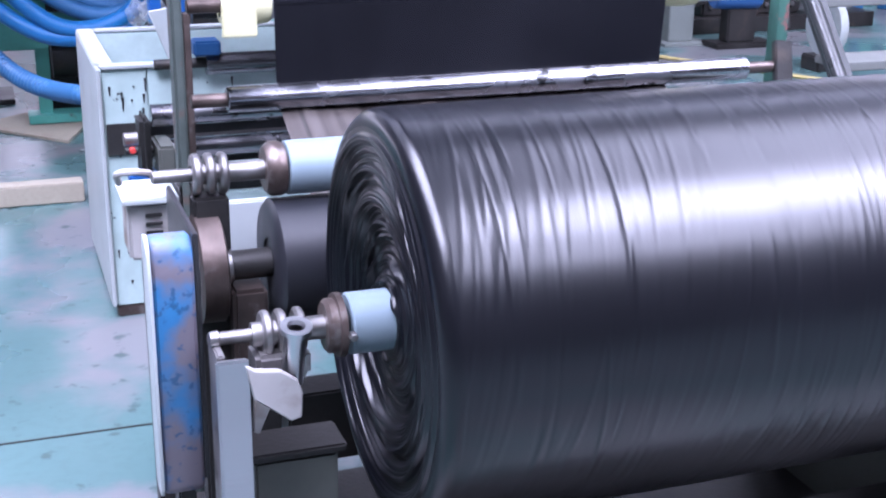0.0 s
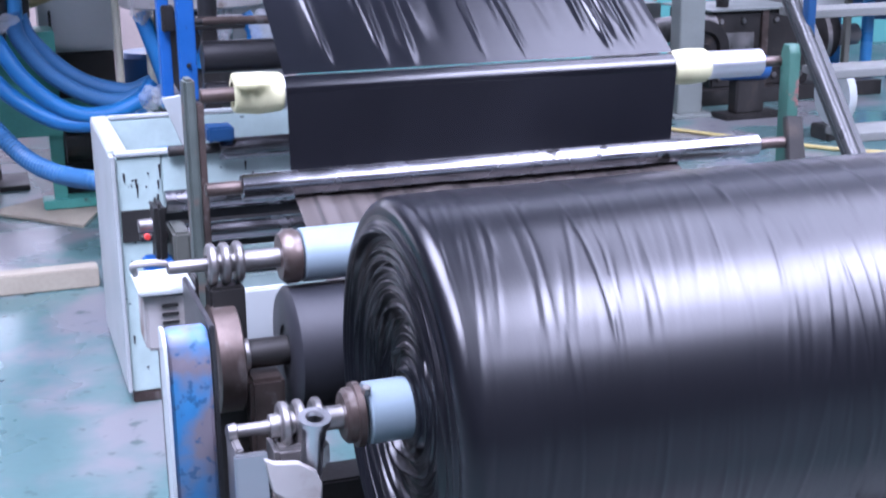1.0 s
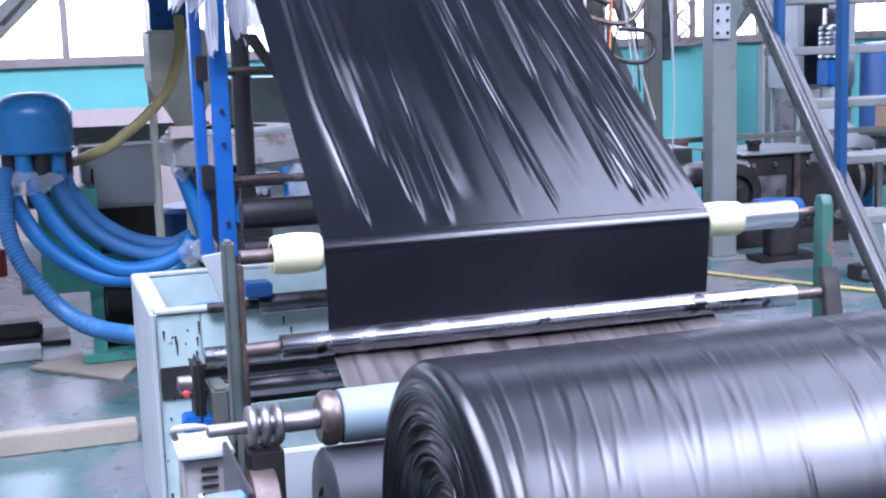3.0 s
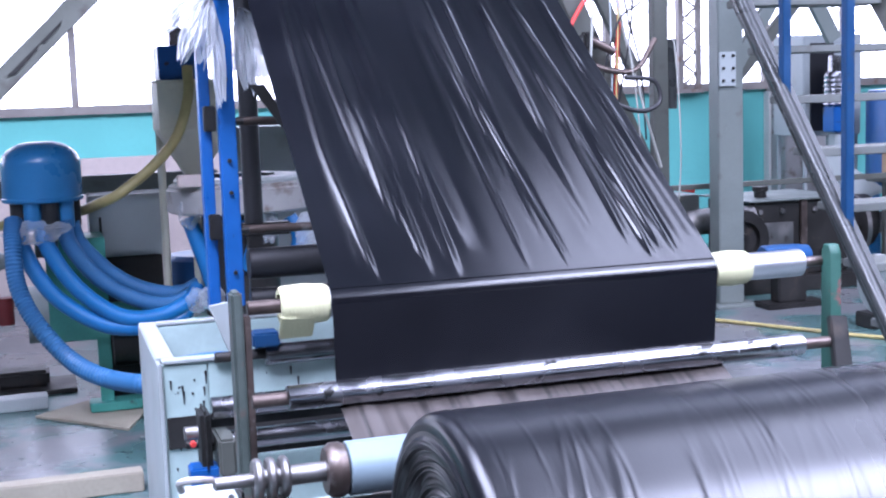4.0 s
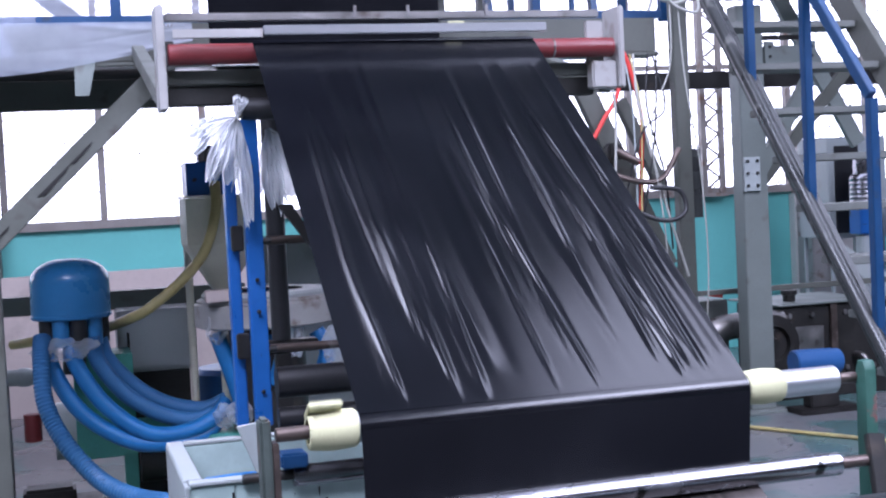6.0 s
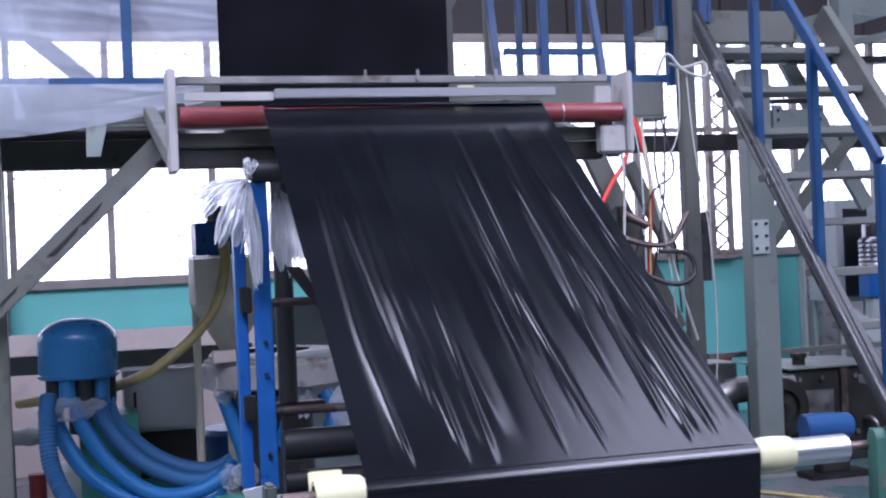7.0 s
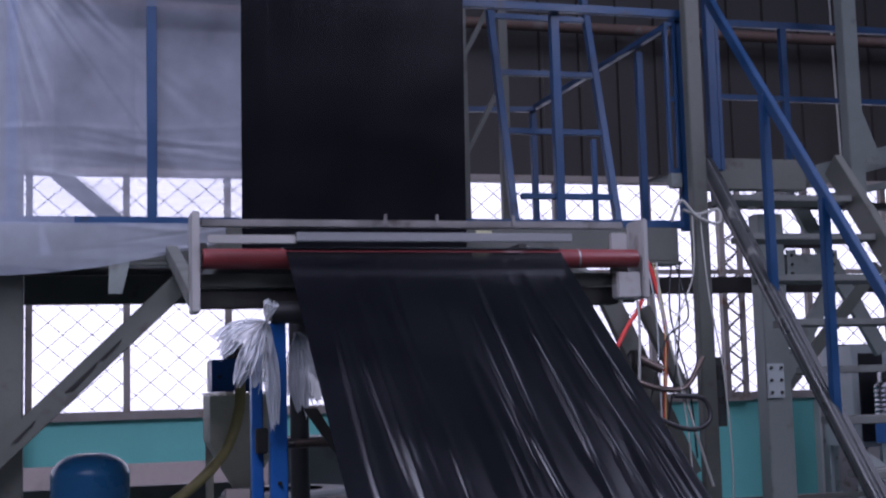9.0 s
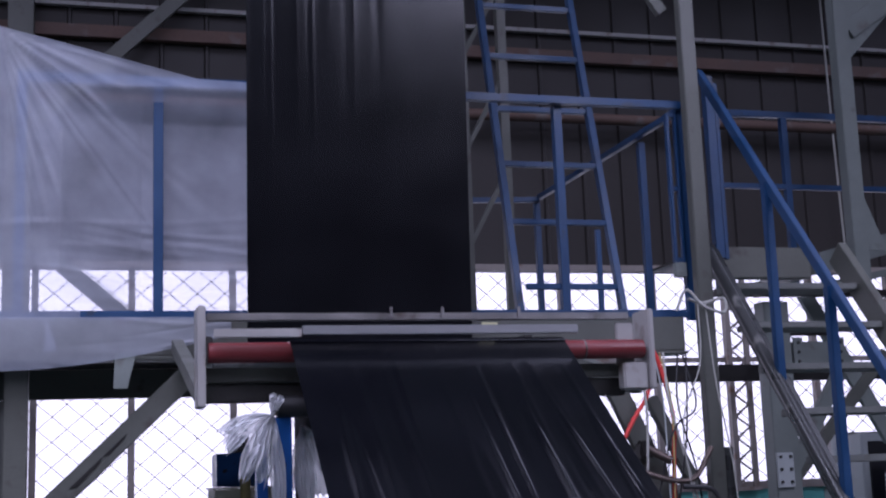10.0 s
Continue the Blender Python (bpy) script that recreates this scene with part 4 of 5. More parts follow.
part("hub", rod((0.35, DY, DZ), (0.43, DY, DZ), 0.036, 24), STEEL_DULL, pulley)
drum_rest = thing("drum_pedestal", (0.45, DY, 0), "dark pedestal bearing of the winding drum", "pedestal")
part("bearing", box(0.42, 0.49, DY - 0.06, DY + 0.06, DZ - 0.2, DZ - 0.035, 0.008), BROWN_STEEL, drum_rest)
part("pedestal", box(0.40, 0.5, DY - 0.1, DY + 0.1, 0.0, DZ - 0.202, 0.006), IRON, drum_rest)

bed = thing("winder_bed", (1.1, 2.3, 0), "dark oily bed frame under the winder", "machine bed")
part("rear_beam", box(0.56, 1.85, 2.55, 2.65, 0.25, 0.42, 0.005), IRON, bed)
part("front_beam", box(0.56, 1.85, 2.02, 2.12, 0.08, 0.22, 0.005), IRON, bed)
# added dark plate: stands in for shade under the roll, hides the green floor
part("shade_plate", box(0.32, 2.4, 1.4, 2.9, 0.004, 0.03, 0.004), IRON, bed, "dark plate added for the shade on the floor under the roll")
part("end_frame", box(1.86, 1.95, 1.8, 2.7, 0.0, 0.84, 0.006), GREYGREEN, bed)
part("rear_plate", box(0.42, 0.56, 2.66, 2.68, 0.3, 0.84, 0.004), GREY_CASE, bed, "pale plate smeared with dirt")

# ---- pale green slitter frame behind the stand ----
cab = thing("slitting_machine", (1.2, 4.1, 0), "pale mint machine frame, paint chipped and smeared", "machine frame")
CX0, CX1, CY0, CY1, CZ = 0.35, 2.25, 4.24, 5.02, 0.842
part("leg", box(CX0, CX0 + 0.145, CY0, CY0 + 0.05, 0.035, CZ - 0.002, 0.004), MINT, cab)
part("leg", box(CX0, CX0 + 0.05, CY1 - 0.1, CY1, 0.035, CZ - 0.002, 0.004), MINT, cab)
part("leg", box(CX1 - 0.12, CX1, CY0, CY0 + 0.05, 0.035, CZ - 0.002, 0.004), MINT, cab)
part("leg", box(CX1 - 0.05, CX1, CY1 - 0.1, CY1, 0.035, CZ - 0.002, 0.004), MINT, cab)
part("side_panel", box(CX0 - 0.016, CX0 - 0.002, CY0 - 0.02, CY1, 0.04, CZ + 0.004, 0.003), GREY_CASE, cab, "pale side panel")
part("front_rail", box(CX0 + 0.147, CX1 - 0.122, CY0, CY0 + 0.05, CZ - 0.17, CZ - 0.002, 0.004), MINT, cab)
part("top_edge", box(CX0, CX1, CY0 - 0.012, CY0 + 0.05, CZ, CZ + 0.012, 0.003), GREY_CASE, cab)
part("top_edge", box(CX0 - 0.014, CX0 + 0.045, CY0 + 0.052, CY1, CZ, CZ + 0.012, 0.003), GREY_CASE, cab)
part("top_edge", box(CX0 + 0.047, CX1, CY1 - 0.05, CY1, CZ, CZ + 0.012, 0.003), GREY_CASE, cab)
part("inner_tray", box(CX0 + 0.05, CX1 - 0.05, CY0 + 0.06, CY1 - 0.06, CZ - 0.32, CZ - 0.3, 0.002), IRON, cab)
part("back_wall", box(CX0 + 0.05, CX1 - 0.05, CY1 - 0.05, CY1 - 0.03, CZ - 0.16, CZ - 0.003, 0.002), MINT, cab)
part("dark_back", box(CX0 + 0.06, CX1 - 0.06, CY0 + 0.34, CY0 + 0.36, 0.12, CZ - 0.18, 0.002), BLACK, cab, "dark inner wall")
part("plate", box(CX0 + 0.005, CX0 + 0.14, CY0 - 0.012, CY0 - 0.003, 0.56, 0.665, 0.002), IRON, cab, "dark bolted plate")
part("lower_rail", box(CX0 + 0.147, CX1 - 0.122, CY0, CY0 + 0.05, 0.3, 0.4, 0.004), MINT, cab)
for x, y in ((CX0 + 0.03, CY0 + 0.02), (CX0 + 0.1, CY0 + 0.02), (CX1 - 0.06, CY0 + 0.02), (CX0 + 0.03, CY1 - 0.06), (CX1 - 0.05, CY1 - 0.06)):
    part("foot", box(x - 0.03, x + 0.05, y - 0.03, y + 0.04, 0, 0.034, 0.004), BROWN_STEEL, cab)
bob = thing("slitter_rollers", (1.2, 3.75, 0.7), "smeared steel nip rollers in the machine frame", "roller set")
part("roller", rod((0.44, 3.74, 0.80), (1.9, 3.74, 0.80), 0.033, 24), STEEL, bob)
part("roller", rod((0.44, 3.74, 0.70), (1.9, 3.74, 0.70), 0.03, 24), STEEL, bob)
part("roller", rod((0.62, 3.83, 0.925), (1.9, 3.83, 0.925), 0.032, 24), STEEL, bob, "polished roller")
part("shaft", rod((0.36, 3.72, 0.705), (0.5, 3.72, 0.705), 0.012, 14), IRON, bob)
part("lever", box(0.395, 0.425, 3.62, 3.74, 0.63, 0.82, 0.012), IRON, bob)
part("knob", rod((0.37, 3.62, 0.735), (0.37, 3.6, 0.735), 0.009, 12), RED_CABLE, bob, "red knob")
part("knob", rod((0.35, 3.64, 0.76), (0.39, 3.64, 0.76), 0.02, 12), STEEL_DULL, bob)
part("valve", box(0.36, 0.44, 3.62, 3.7, 0.6, 0.66, 0.006), BLUE, bob, "blue valve block")
part("bracket", box(0.44, 0.49, 3.6, 3.76, 0.63, 0.74, 0.008), GREYGREEN, bob)
part("block", box(0.58, 0.66, 3.78, 3.86, 0.955, 1.0, 0.006), BLUE_RAIL, bob, "blue bearing block")
part("knob_rod", rod((0.47, 3.83, 0.93), (0.62, 3.83, 0.93), 0.016, 12), IRON, bob)

set_back(bob, 1.1)

# oil runs and chips on the mint paint
rng = random.Random(4)
for k in range(26):
    x, z, tall = CX0 + 0.02 + 0.5 * rng.random(), CZ - 0.02 - 0.12 * rng.random(), rng.choice((0.008, 0.012, 0.03, 0.045))
    if k > 17:
        x, z = CX0 + 0.015 + 0.12 * rng.random(), 0.12 + 0.4 * rng.random()
    part("oil_run", plate([(x - 0.004, z), (x + 0.004, z), (x + 0.0015, z - tall), (x - 0.0015, z - tall)], 0.002, "y", CY0 - 0.0035, 0), BLACK, cab, smooth=False)
part("dark_bar", box(CX0 + 0.15, CX1 - 0.13, CY0 + 0.06, CY0 + 0.1, 0.60, 0.64, 0.004), BLACK, cab, "black cross bar")
part("cylinder", rod((CX0 + 0.2, CY0 + 0.12, 0.665), (CX0 + 0.42, CY0 + 0.12, 0.665), 0.03, 16), BLUE, cab, "blue air cylinder")
part("cylinder", rod((CX0 + 0.46, CY0 + 0.12, 0.66), (CX0 + 0.62, CY0 + 0.12, 0.66), 0.028, 16), BLUE, cab, "blue air cylinder")
part("blue_pipe", pipe([(CX0 + 0.08, CY0 + 0.3, CZ - 0.06), (CX0 + 0.2, CY0 + 0.28, CZ - 0.05), (CX0 + 0.32, CY0 + 0.3, CZ - 0.06)], 0.022, 12), HOSE, cab, "blue hose end in the open top")
part("inner_side", box(CX0 + 0.048, CX0 + 0.06, CY0 + 0.06, CY1 - 0.06, CZ - 0.3, CZ - 0.02, 0.002), GREYGREEN, cab)
part("gusset", plate([(0.512, 1.02), (0.592, 1.03), (0.59, CZ + 0.014), (0.572, CZ + 0.014)], 0.014, "y", CY0 + 0.01), GREY_CASE, cab, "pale gusset to the blue uprights")
part("lower_plate", box(CX0 + 0.15, CX0 + 0.55, CY0 + 0.02, CY0 + 0.05, 0.44, 0.5, 0.004), MINT, cab, "smeared lower plate")

# ---- blue uprights with carrier bags ----
posts = thing("blue_uprights", (0.56, 4.12, 0.95), "pair of bright blue slotted uprights with tie rods", "upright frame")
part("upright", box(0.505, 0.54, 4.14, 4.2, 1.03, 1.96, 0.004), BLUE, posts)
part("upright", box(0.553, 0.605, 4.06, 4.11, 1.04, 2.0, 0.004), BLUE, posts)
for z in (1.28, 1.62):
    part("tie_rod", rod((0.61, 4.08, z), (1.75, 4.12, z - 0.02), 0.014, 12), BROWN_STEEL, posts)
    part("clamp_block", box(0.512, 0.55, 4.1, 4.135, z - 0.03, z + 0.05, 0.004), IRON, posts)
    part("bolt", rod((0.603, 4.075, z), (0.63, 4.075, z), 0.012, 8), IRON, posts)
for z in (1.15, 1.4, 1.5, 1.75, 1.85):
    part("bolt", rod((0.578, 4.058, z), (0.578, 4.046, z), 0.007, 6), IRON, posts)
part("dark_roller", rod((0.63, 4.12, 1.165), (1.8, 4.12, 1.165), 0.05, 24), BLACK, posts, "black roller")
part("dark_roller", rod((0.63, 4.12, 1.05), (1.8, 4.12, 1.05), 0.035, 20), BLACK, posts)
part("cap", rod((0.56, 4.07, 2.03), (0.67, 4.07, 2.03), 0.035, 16), BLACK, posts, "black end cap")
part("wood_plug", rod((0.545, 4.07, 2.03), (0.56, 4.07, 2.03), 0.028, 16), WOOD, posts)


def crumple(name, centre, size, seed, mat, label, category="plastic bag", ripple=1.0):
    """A hanging crumpled plastic bag or scrap."""
    own = bmesh.new()
    bmesh.ops.create_icosphere(own, subdivisions=4, radius=1)
    off = Vector((seed * 3.1, seed * 1.7, seed))
    for v in own.verts:
        p = v.co.copy()
        k = 1 + ripple * (0.45 * noise.noise(p * 1.6 + off) + 0.3 * abs(noise.noise(p * 4 + off)) + 0.12 * noise.noise(p * 9 + off))
        v.co = Vector((p.x * size[0] * k, p.y * size[1] * k, p.z * size[2] * (k + 0.25 * noise.noise(Vector((p.x * 6, p.y * 6, seed)))))) + Vector(centre)
    return solid(name, own, mat, centre, label, category)


def torn_bag(root, flaps, seed, label):
    """A torn plastic bag tied at the root: limp pleated flaps."""
    bag = thing("plastic_bag", root, label, "plastic bag")
    for n, (tip, wide) in enumerate(flaps):
        own = bmesh.new()
        a, b = Vector(root), Vector(tip)
        side = (b - a).cross(Vector((0, 1, 0))).normalized()
        rows = []
        for i in range(19):
            f = i / 18
            mid = a.lerp(b, f) + Vector((0, 0, 0.12 * (b - a).length * math.sin(math.pi * f)))
            w = wide * (0.18 + 0.82 * math.sin(min(1.0, f * 1.15) * math.pi / 2)) * (1 - 0.45 * max(0, f - 0.8) / 0.2)
            row = []
            for k in range(17):
                t = k / 16 - 0.5
                p = mid + side * (w * t)
                q = Vector((t * 5 + n * 3, f * 3.5, seed + n))
                pleat = math.sin(t * 26 + n + 2 * noise.noise(q)) * 0.012 * f
                p += Vector((0, pleat + 0.03 * noise.noise(q), 0)) + (b - a) * (0.22 * noise.noise(Vector((t * 7, n, seed))) * f)
                row.append(own.verts.new(p))
            rows.append(row)
        for one, two in zip(rows, rows[1:]):
            for k in range(16):
                own.faces.new((one[k], one[k + 1], two[k + 1], two[k]))
        part("flap", own, BAG, bag)
    return bag


torn_bag((0.535, 3.99, 2.0), [((0.39, 3.97, 1.9), 0.06), ((0.385, 4.0, 1.95), 0.035), ((0.44, 3.96, 1.81), 0.06), ((0.5, 3.98, 1.8), 0.07), ((0.47, 3.95, 1.84), 0.05), ((0.555, 3.99, 1.68), 0.05), ((0.55, 3.98, 2.06), 0.05)], 3, "torn white plastic bag tied to a blue upright")
torn_bag((0.65, 4.14, 1.97), [((0.70, 4.14, 1.75), 0.09), ((0.66, 4.12, 1.72), 0.07), ((0.72, 4.13, 1.83), 0.06), ((0.64, 4.15, 1.78), 0.06)], 8, "torn white plastic bag hanging behind an upright")
for ob in (posts, *[o for o in scene.objects if o.name.startswith("plastic_bag")]):
    set_back(ob, 1.1)

# dark tube behind the uprights
dark = thing("dark_cylinder", (0.81, 5.1, 0), "black upright cylinder behind the blue uprights", "cylinder")
part("tube", rod((0.81, 5.1, 1.2), (0.81, 5.1, 2.1), 0.038, 20), BLACK, dark)
part("foot_bar", box(0.65, 0.95, 5.07, 5.13, 1.15, 1.2, 0.004), IRON, dark)
part("leg", box(0.78, 0.84, 5.07, 5.13, 0.0, 1.15, 0.004), IRON, dark)

# ---- air blower dome with hoses ----
DX, DYY = 0.03, 7.0
dome = thing("air_manifold", (DX, DYY, 0), "sky-blue domed air manifold on a green stand", "air manifold")
R0 = 0.2
prof = [(0, 0.17), (0, R0 - 0.004), (0.008, R0 + 0.004), (0.02, R0 + 0.004), (0.024, R0), (0.19, R0)]
prof += [(0.19 + 0.115 * math.sin(a), R0 * (0.18 + 0.82 * math.cos(a)) if a < 1.55 else 0.02) for a in [k * 0.13 for k in range(1, 13)]]
part("dome", lathe((DX, DYY, 1.195), (DX, DYY, 1.6), prof, 40), BLUE_DOME, dome)
for k in range(5):
    a = -2.6 + k * 0.62
    x, y = DX + 0.14 * math.cos(a), DYY + 0.14 * math.sin(a)
    part("outlet", rod((x, y, 1.06), (x, y, 1.197), 0.045, 18), BLUE_DOME if k % 2 else BLACK, dome)
part("stem", rod((DX, DYY + 0.05, 0.9), (DX, DYY + 0.05, 1.197), 0.06, 18), BLACK, dome)

gst = thing("green_stand", (0.3, 7.3, 0), "dark green sheet-metal machine stand", "machine stand")
part("body", box(0.02, 0.33, 7.15, 7.5, 0.42, 0.97, 0.006), GREEN, gst)
for x in (0.26, 0.66):
    part("leg", box(x, x + 0.07, 7.2, 7.27, 0.04, 0.6, 0.005), GREEN, gst)
part("crosspiece", box(0.33, 0.66, 7.2, 7.27, 0.45, 0.6, 0.005), GREEN, gst)
part("foot_rail", box(0.2, 0.78, 7.15, 7.3, 0.02, 0.07, 0.005), GREEN, gst)
part("motor", rod((0.35, 7.4, 0.35), (0.62, 7.4, 0.35), 0.13, 22), IRON, gst, "dark motor")
solid("plywood_sheet", plate([(-0.09, 7.25), (0.37, 6.75), (0.5, 7.14), (0.2, 7.5)], 0.016, "z", 0.001, 0.002), WOOD, (0.25, 7.0, 0), "dusty plywood sheet lying under the green stand", "plywood")


def hose(points, r, mat, label, ribs=0.0, n=8):
    return solid("air_hose", pipe(points, r, 14, n, ribs=ribs), mat, points[0], label, "hose", "blue air hoses")


RX, RYY = 1.02, 6.9
hose([(-0.09, 6.93, 1.1), (-0.08, 6.9, 0.95), (0.05, 6.85, 0.72), (0.28, 6.8, 0.56), (0.5, 6.8, 0.53), (0.68, 6.85, 0.56), (0.76, 6.9, 0.66)], 0.042, HOSE, "blue air hose curving from manifold to die")
hose([(0.02, 6.88, 1.1), (0.03, 6.86, 0.98), (0.16, 6.82, 0.76), (0.36, 6.78, 0.6), (0.56, 6.8, 0.58), (0.72, 6.84, 0.64), (0.78, 6.9, 0.7)], 0.042, HOSE, "blue air hose curving from manifold to die")
hose([(0.12, 6.88, 1.1), (0.15, 6.9, 0.96), (0.28, 6.9, 0.78), (0.46, 6.9, 0.66), (0.62, 6.92, 0.62), (0.76, 6.95, 0.66)], 0.042, HOSE_DUSTY, "dusty blue air hose behind the others")
hose([(0.16, 6.95, 1.08), (0.2, 6.98, 0.96), (0.34, 7.0, 0.8), (0.5, 7.0, 0.7), (0.68, 7.0, 0.66), (0.8, 7.0, 0.7)], 0.042, HOSE_DUSTY, "dusty blue air hose behind the others")
hose([(-0.12, 6.86, 1.12), (-0.13, 6.78, 1.0), (-0.12, 6.7, 0.8), (-0.04, 6.6, 0.62), (0.1, 6.45, 0.46), (0.24, 6.2, 0.41), (0.42, 5.9, 0.42), (0.62, 5.7, 0.45)], 0.04, HOSE_DUSTY, "ribbed dusty blue suction hose sagging low", 0.006, 22)
hose([(0.74, 6.8, 1.08), (0.78, 6.78, 0.95), (0.84, 6.78, 0.74), (0.85, 6.8, 0.6)], 0.042, HOSE, "short blue hose up to the air ring")
hose([(1.02, 6.7, 1.06), (1.06, 6.68, 0.95), (1.02, 6.7, 0.8)], 0.042, HOSE, "short blue hose below the air ring")
hose([(1.25, 6.72, 1.06), (1.3, 6.7, 0.95), (1.25, 6.72, 0.8)], 0.042, HOSE, "short blue hose below the air ring")
crumple("wrap_tie", (-0.02, 6.84, 1.05), (0.15, 0.05, 0.055), 11, WRAP, "cling wrap wound round the hose tops", "plastic wrap", 0.7)
crumple("wrap_tie", (0.84, 6.77, 0.66), (0.06, 0.05, 0.07), 12, WRAP, "cling wrap round a hose joint", "plastic wrap", 0.8)
crumple("wrap_tie", (0.76, 6.8, 0.64), (0.05, 0.05, 0.06), 13, WRAP, "cling wrap round a hose joint", "plastic wrap", 0.8)
crumple("wrap_tie", (1.12, 6.62, 1.03), (0.05, 0.04, 0.08), 14, WRAP, "cling wrap hanging from the air ring", "plastic wrap", 0.9)
crumple("wrap_tie", (1.36, 6.62, 0.98), (0.09, 0.04, 0.1), 15, WRAP, "cling wrap hanging from the air ring", "plastic wrap", 0.9)
crumple("wrap_tie", (0.74, 6.74, 1.12), (0.05, 0.04, 0.09), 16, WRAP, "cling wrap hanging from the air ring", "plastic wrap", 0.9)

ring = thing("air_ring", (RX, RYY, 0), "dusty pale air ring on the film die", "air ring")
part("ring_body", lathe((RX, RYY, 1.1), (RX, RYY, 1.3), [(0, 0.3), (0, 0.36), (0.01, 0.375), (0.12, 0.375), (0.13, 0.36), (0.14, 0.36), (0.15, 0.34), (0.15, 0.22)], 48, None, False), WHITE, ring)
part("lip", lathe((RX, RYY, 1.25), (RX, RYY, 1.28), [(0, 0.2), (0, 0.33), (0.015, 0.335), (0.03, 0.32), (0.03, 0.2)], 48, None, False), GREY_CASE, ring)
part("die_head", rod((RX, RYY, 0.55), (RX, RYY, 1.1), 0.2, 32), IRON, ring, "dark die head")
part("base", box(RX - 0.35, RX + 0.5, 6.65, 7.2, 0, 0.55, 0.01), GREEN, ring)
part("sensor", box(0.68, 0.8, 6.6, 6.68, 1.25, 1.31, 0.004), PINK_WALL, ring, "small pale box")

hop = thing("material_hopper", (0.8, 7.2, 0), "cream sheet-metal hopper with blue loader", "hopper")
own = bmesh.new()
ring_a = [own.verts.new(p) for p in ((0.64, 7.0, 1.78), (1.02, 7.0, 1.78), (1.02, 7.38, 1.78), (0.64, 7.38, 1.78))]
ring_b = [own.verts.new(p) for p in ((0.64, 7.0, 1.53), (1.02, 7.0, 1.53), (1.02, 7.38, 1.53), (0.64, 7.38, 1.53))]
ring_c = [own.verts.new(p) for p in ((0.79, 7.15, 1.26), (0.87, 7.15, 1.26), (0.87, 7.23, 1.26), (0.79, 7.23, 1.26))]
for one, two in ((ring_a, ring_b), (ring_b, ring_c)):
    for k in range(4):
        own.faces.new((one[k], two[k], two[(k + 1) % 4], one[(k + 1) % 4]))
own.faces.new(ring_a)
own.faces.new(ring_c[::-1])
bmesh.ops.bevel(own, geom=own.edges[:], offset=0.004, segments=1, affect="EDGES")
part("bin", own, CREAM, hop)
part("rim", box(0.63, 1.03, 6.99, 7.39, 1.782, 1.792, 0.002), CREAM, hop)
part("loader", box(0.655, 0.9, 7.02, 7.3, 1.794, 1.97, 0.006), BLUE, hop, "blue loader box")
part("loader_head", rod((0.78, 7.1, 1.972), (0.78, 7.1, 2.06), 0.06, 18), STEEL, hop, "steel loader head")
part("stem", rod((0.83, 7.19, 0.0), (0.83, 7.19, 1.26), 0.03, 14), CREAM, hop)
part("leg", rod((0.67, 7.35, 0.0), (0.67, 7.35, 1.6), 0.022, 10), CREAM, hop)
solid("suction_pipe", pipe([(0.80, 6.98, 1.86), (0.79, 6.94, 1.7), (0.72, 6.92, 1.5), (0.6, 6.92, 1.36), (0.46, 6.92, 1.25), (0.34, 6.95, 1.18), (0.1, 7.3, 1.08), (-0.3, 7.8, 1.0)], 0.028, 12), HOSE_YELLOW, (0.5, 6.92, 1.2), "yellowed suction hose drooping from the hopper", "hose")

case = thing("control_cabinet", (0.65, 7.6, 0.7), "pale grey control cabinet behind the hoses", "cabinet")
part("case", box(0.27, 0.69, 7.5, 7.8, 0.82, 1.17, 0.008), GREY_CASE, case)
door = part("door", box(0.29, 0.67, 7.488, 7.497, 0.84, 1.15, 0.003), GREY_CASE, case)
part("handle", box(0.32, 0.335, 7.478, 7.487, 0.95, 1.05, 0.002), IRON, door, "dark handle")

part("pedestal", box(0.3, 0.66, 7.52, 7.78, 0.0, 0.818, 0.006), IRON, case)
case2 = thing("control_cabinet", (1.3, 8.2, 0), "pale grey cabinet behind the die", "cabinet")
part("case", box(1.15, 1.75, 8.1, 8.5, 0.0, 1.5, 0.008), GREY_CASE, case2)
part("door", box(1.17, 1.73, 8.086, 8.097, 0.1, 1.46, 0.003), GREY_CASE, case2)

drumb = thing("blue_barrel", (0.85, 7.9, 0), "blue plastic barrel on the floor", "barrel")
part("shell", lathe((0.95, 8.0, 0), (0.95, 8.0, 0.75), [(0, 0.2), (0.02, 0.23), (0.25, 0.24), (0.27, 0.25), (0.29, 0.24), (0.5, 0.24), (0.52, 0.25), (0.54, 0.24), (0.72, 0.23), (0.75, 0.2)], 28), TANK, drumb)

pump = thing("vacuum_pump", (-0.25, 8.0, 0), "small dark pump with grey fan housing", "pump")
part("housing", rod((-0.1, 8.0, 0.45), (0.05, 8.0, 0.45), 0.17, 24), GREY_CASE, pump)
part("cap", rod((-0.22, 7.9, 0.42), (-0.22, 7.9, 0.58), 0.05, 16), RED, pump, "dull red cap")
part("duct", lathe((-0.9, 8.4, 0.745), (-0.17, 8.4, 0.735), [(0, 0.03), (0.01, 0.05), (0.6, 0.05), (0.61, 0.058), (0.66, 0.058), (0.67, 0.05), (0.73, 0.05), (0.735, 0.03)], 22), GREY_CASE, pump, "pale round duct")
part("duct_stand", box(-0.42, -0.36, 8.37, 8.43, 0.0, 0.7, 0.005), IRON, pump)
part("body", box(-0.3, 0.0, 7.9, 8.1, 0.03, 0.13, 0.02), IRON, pump)
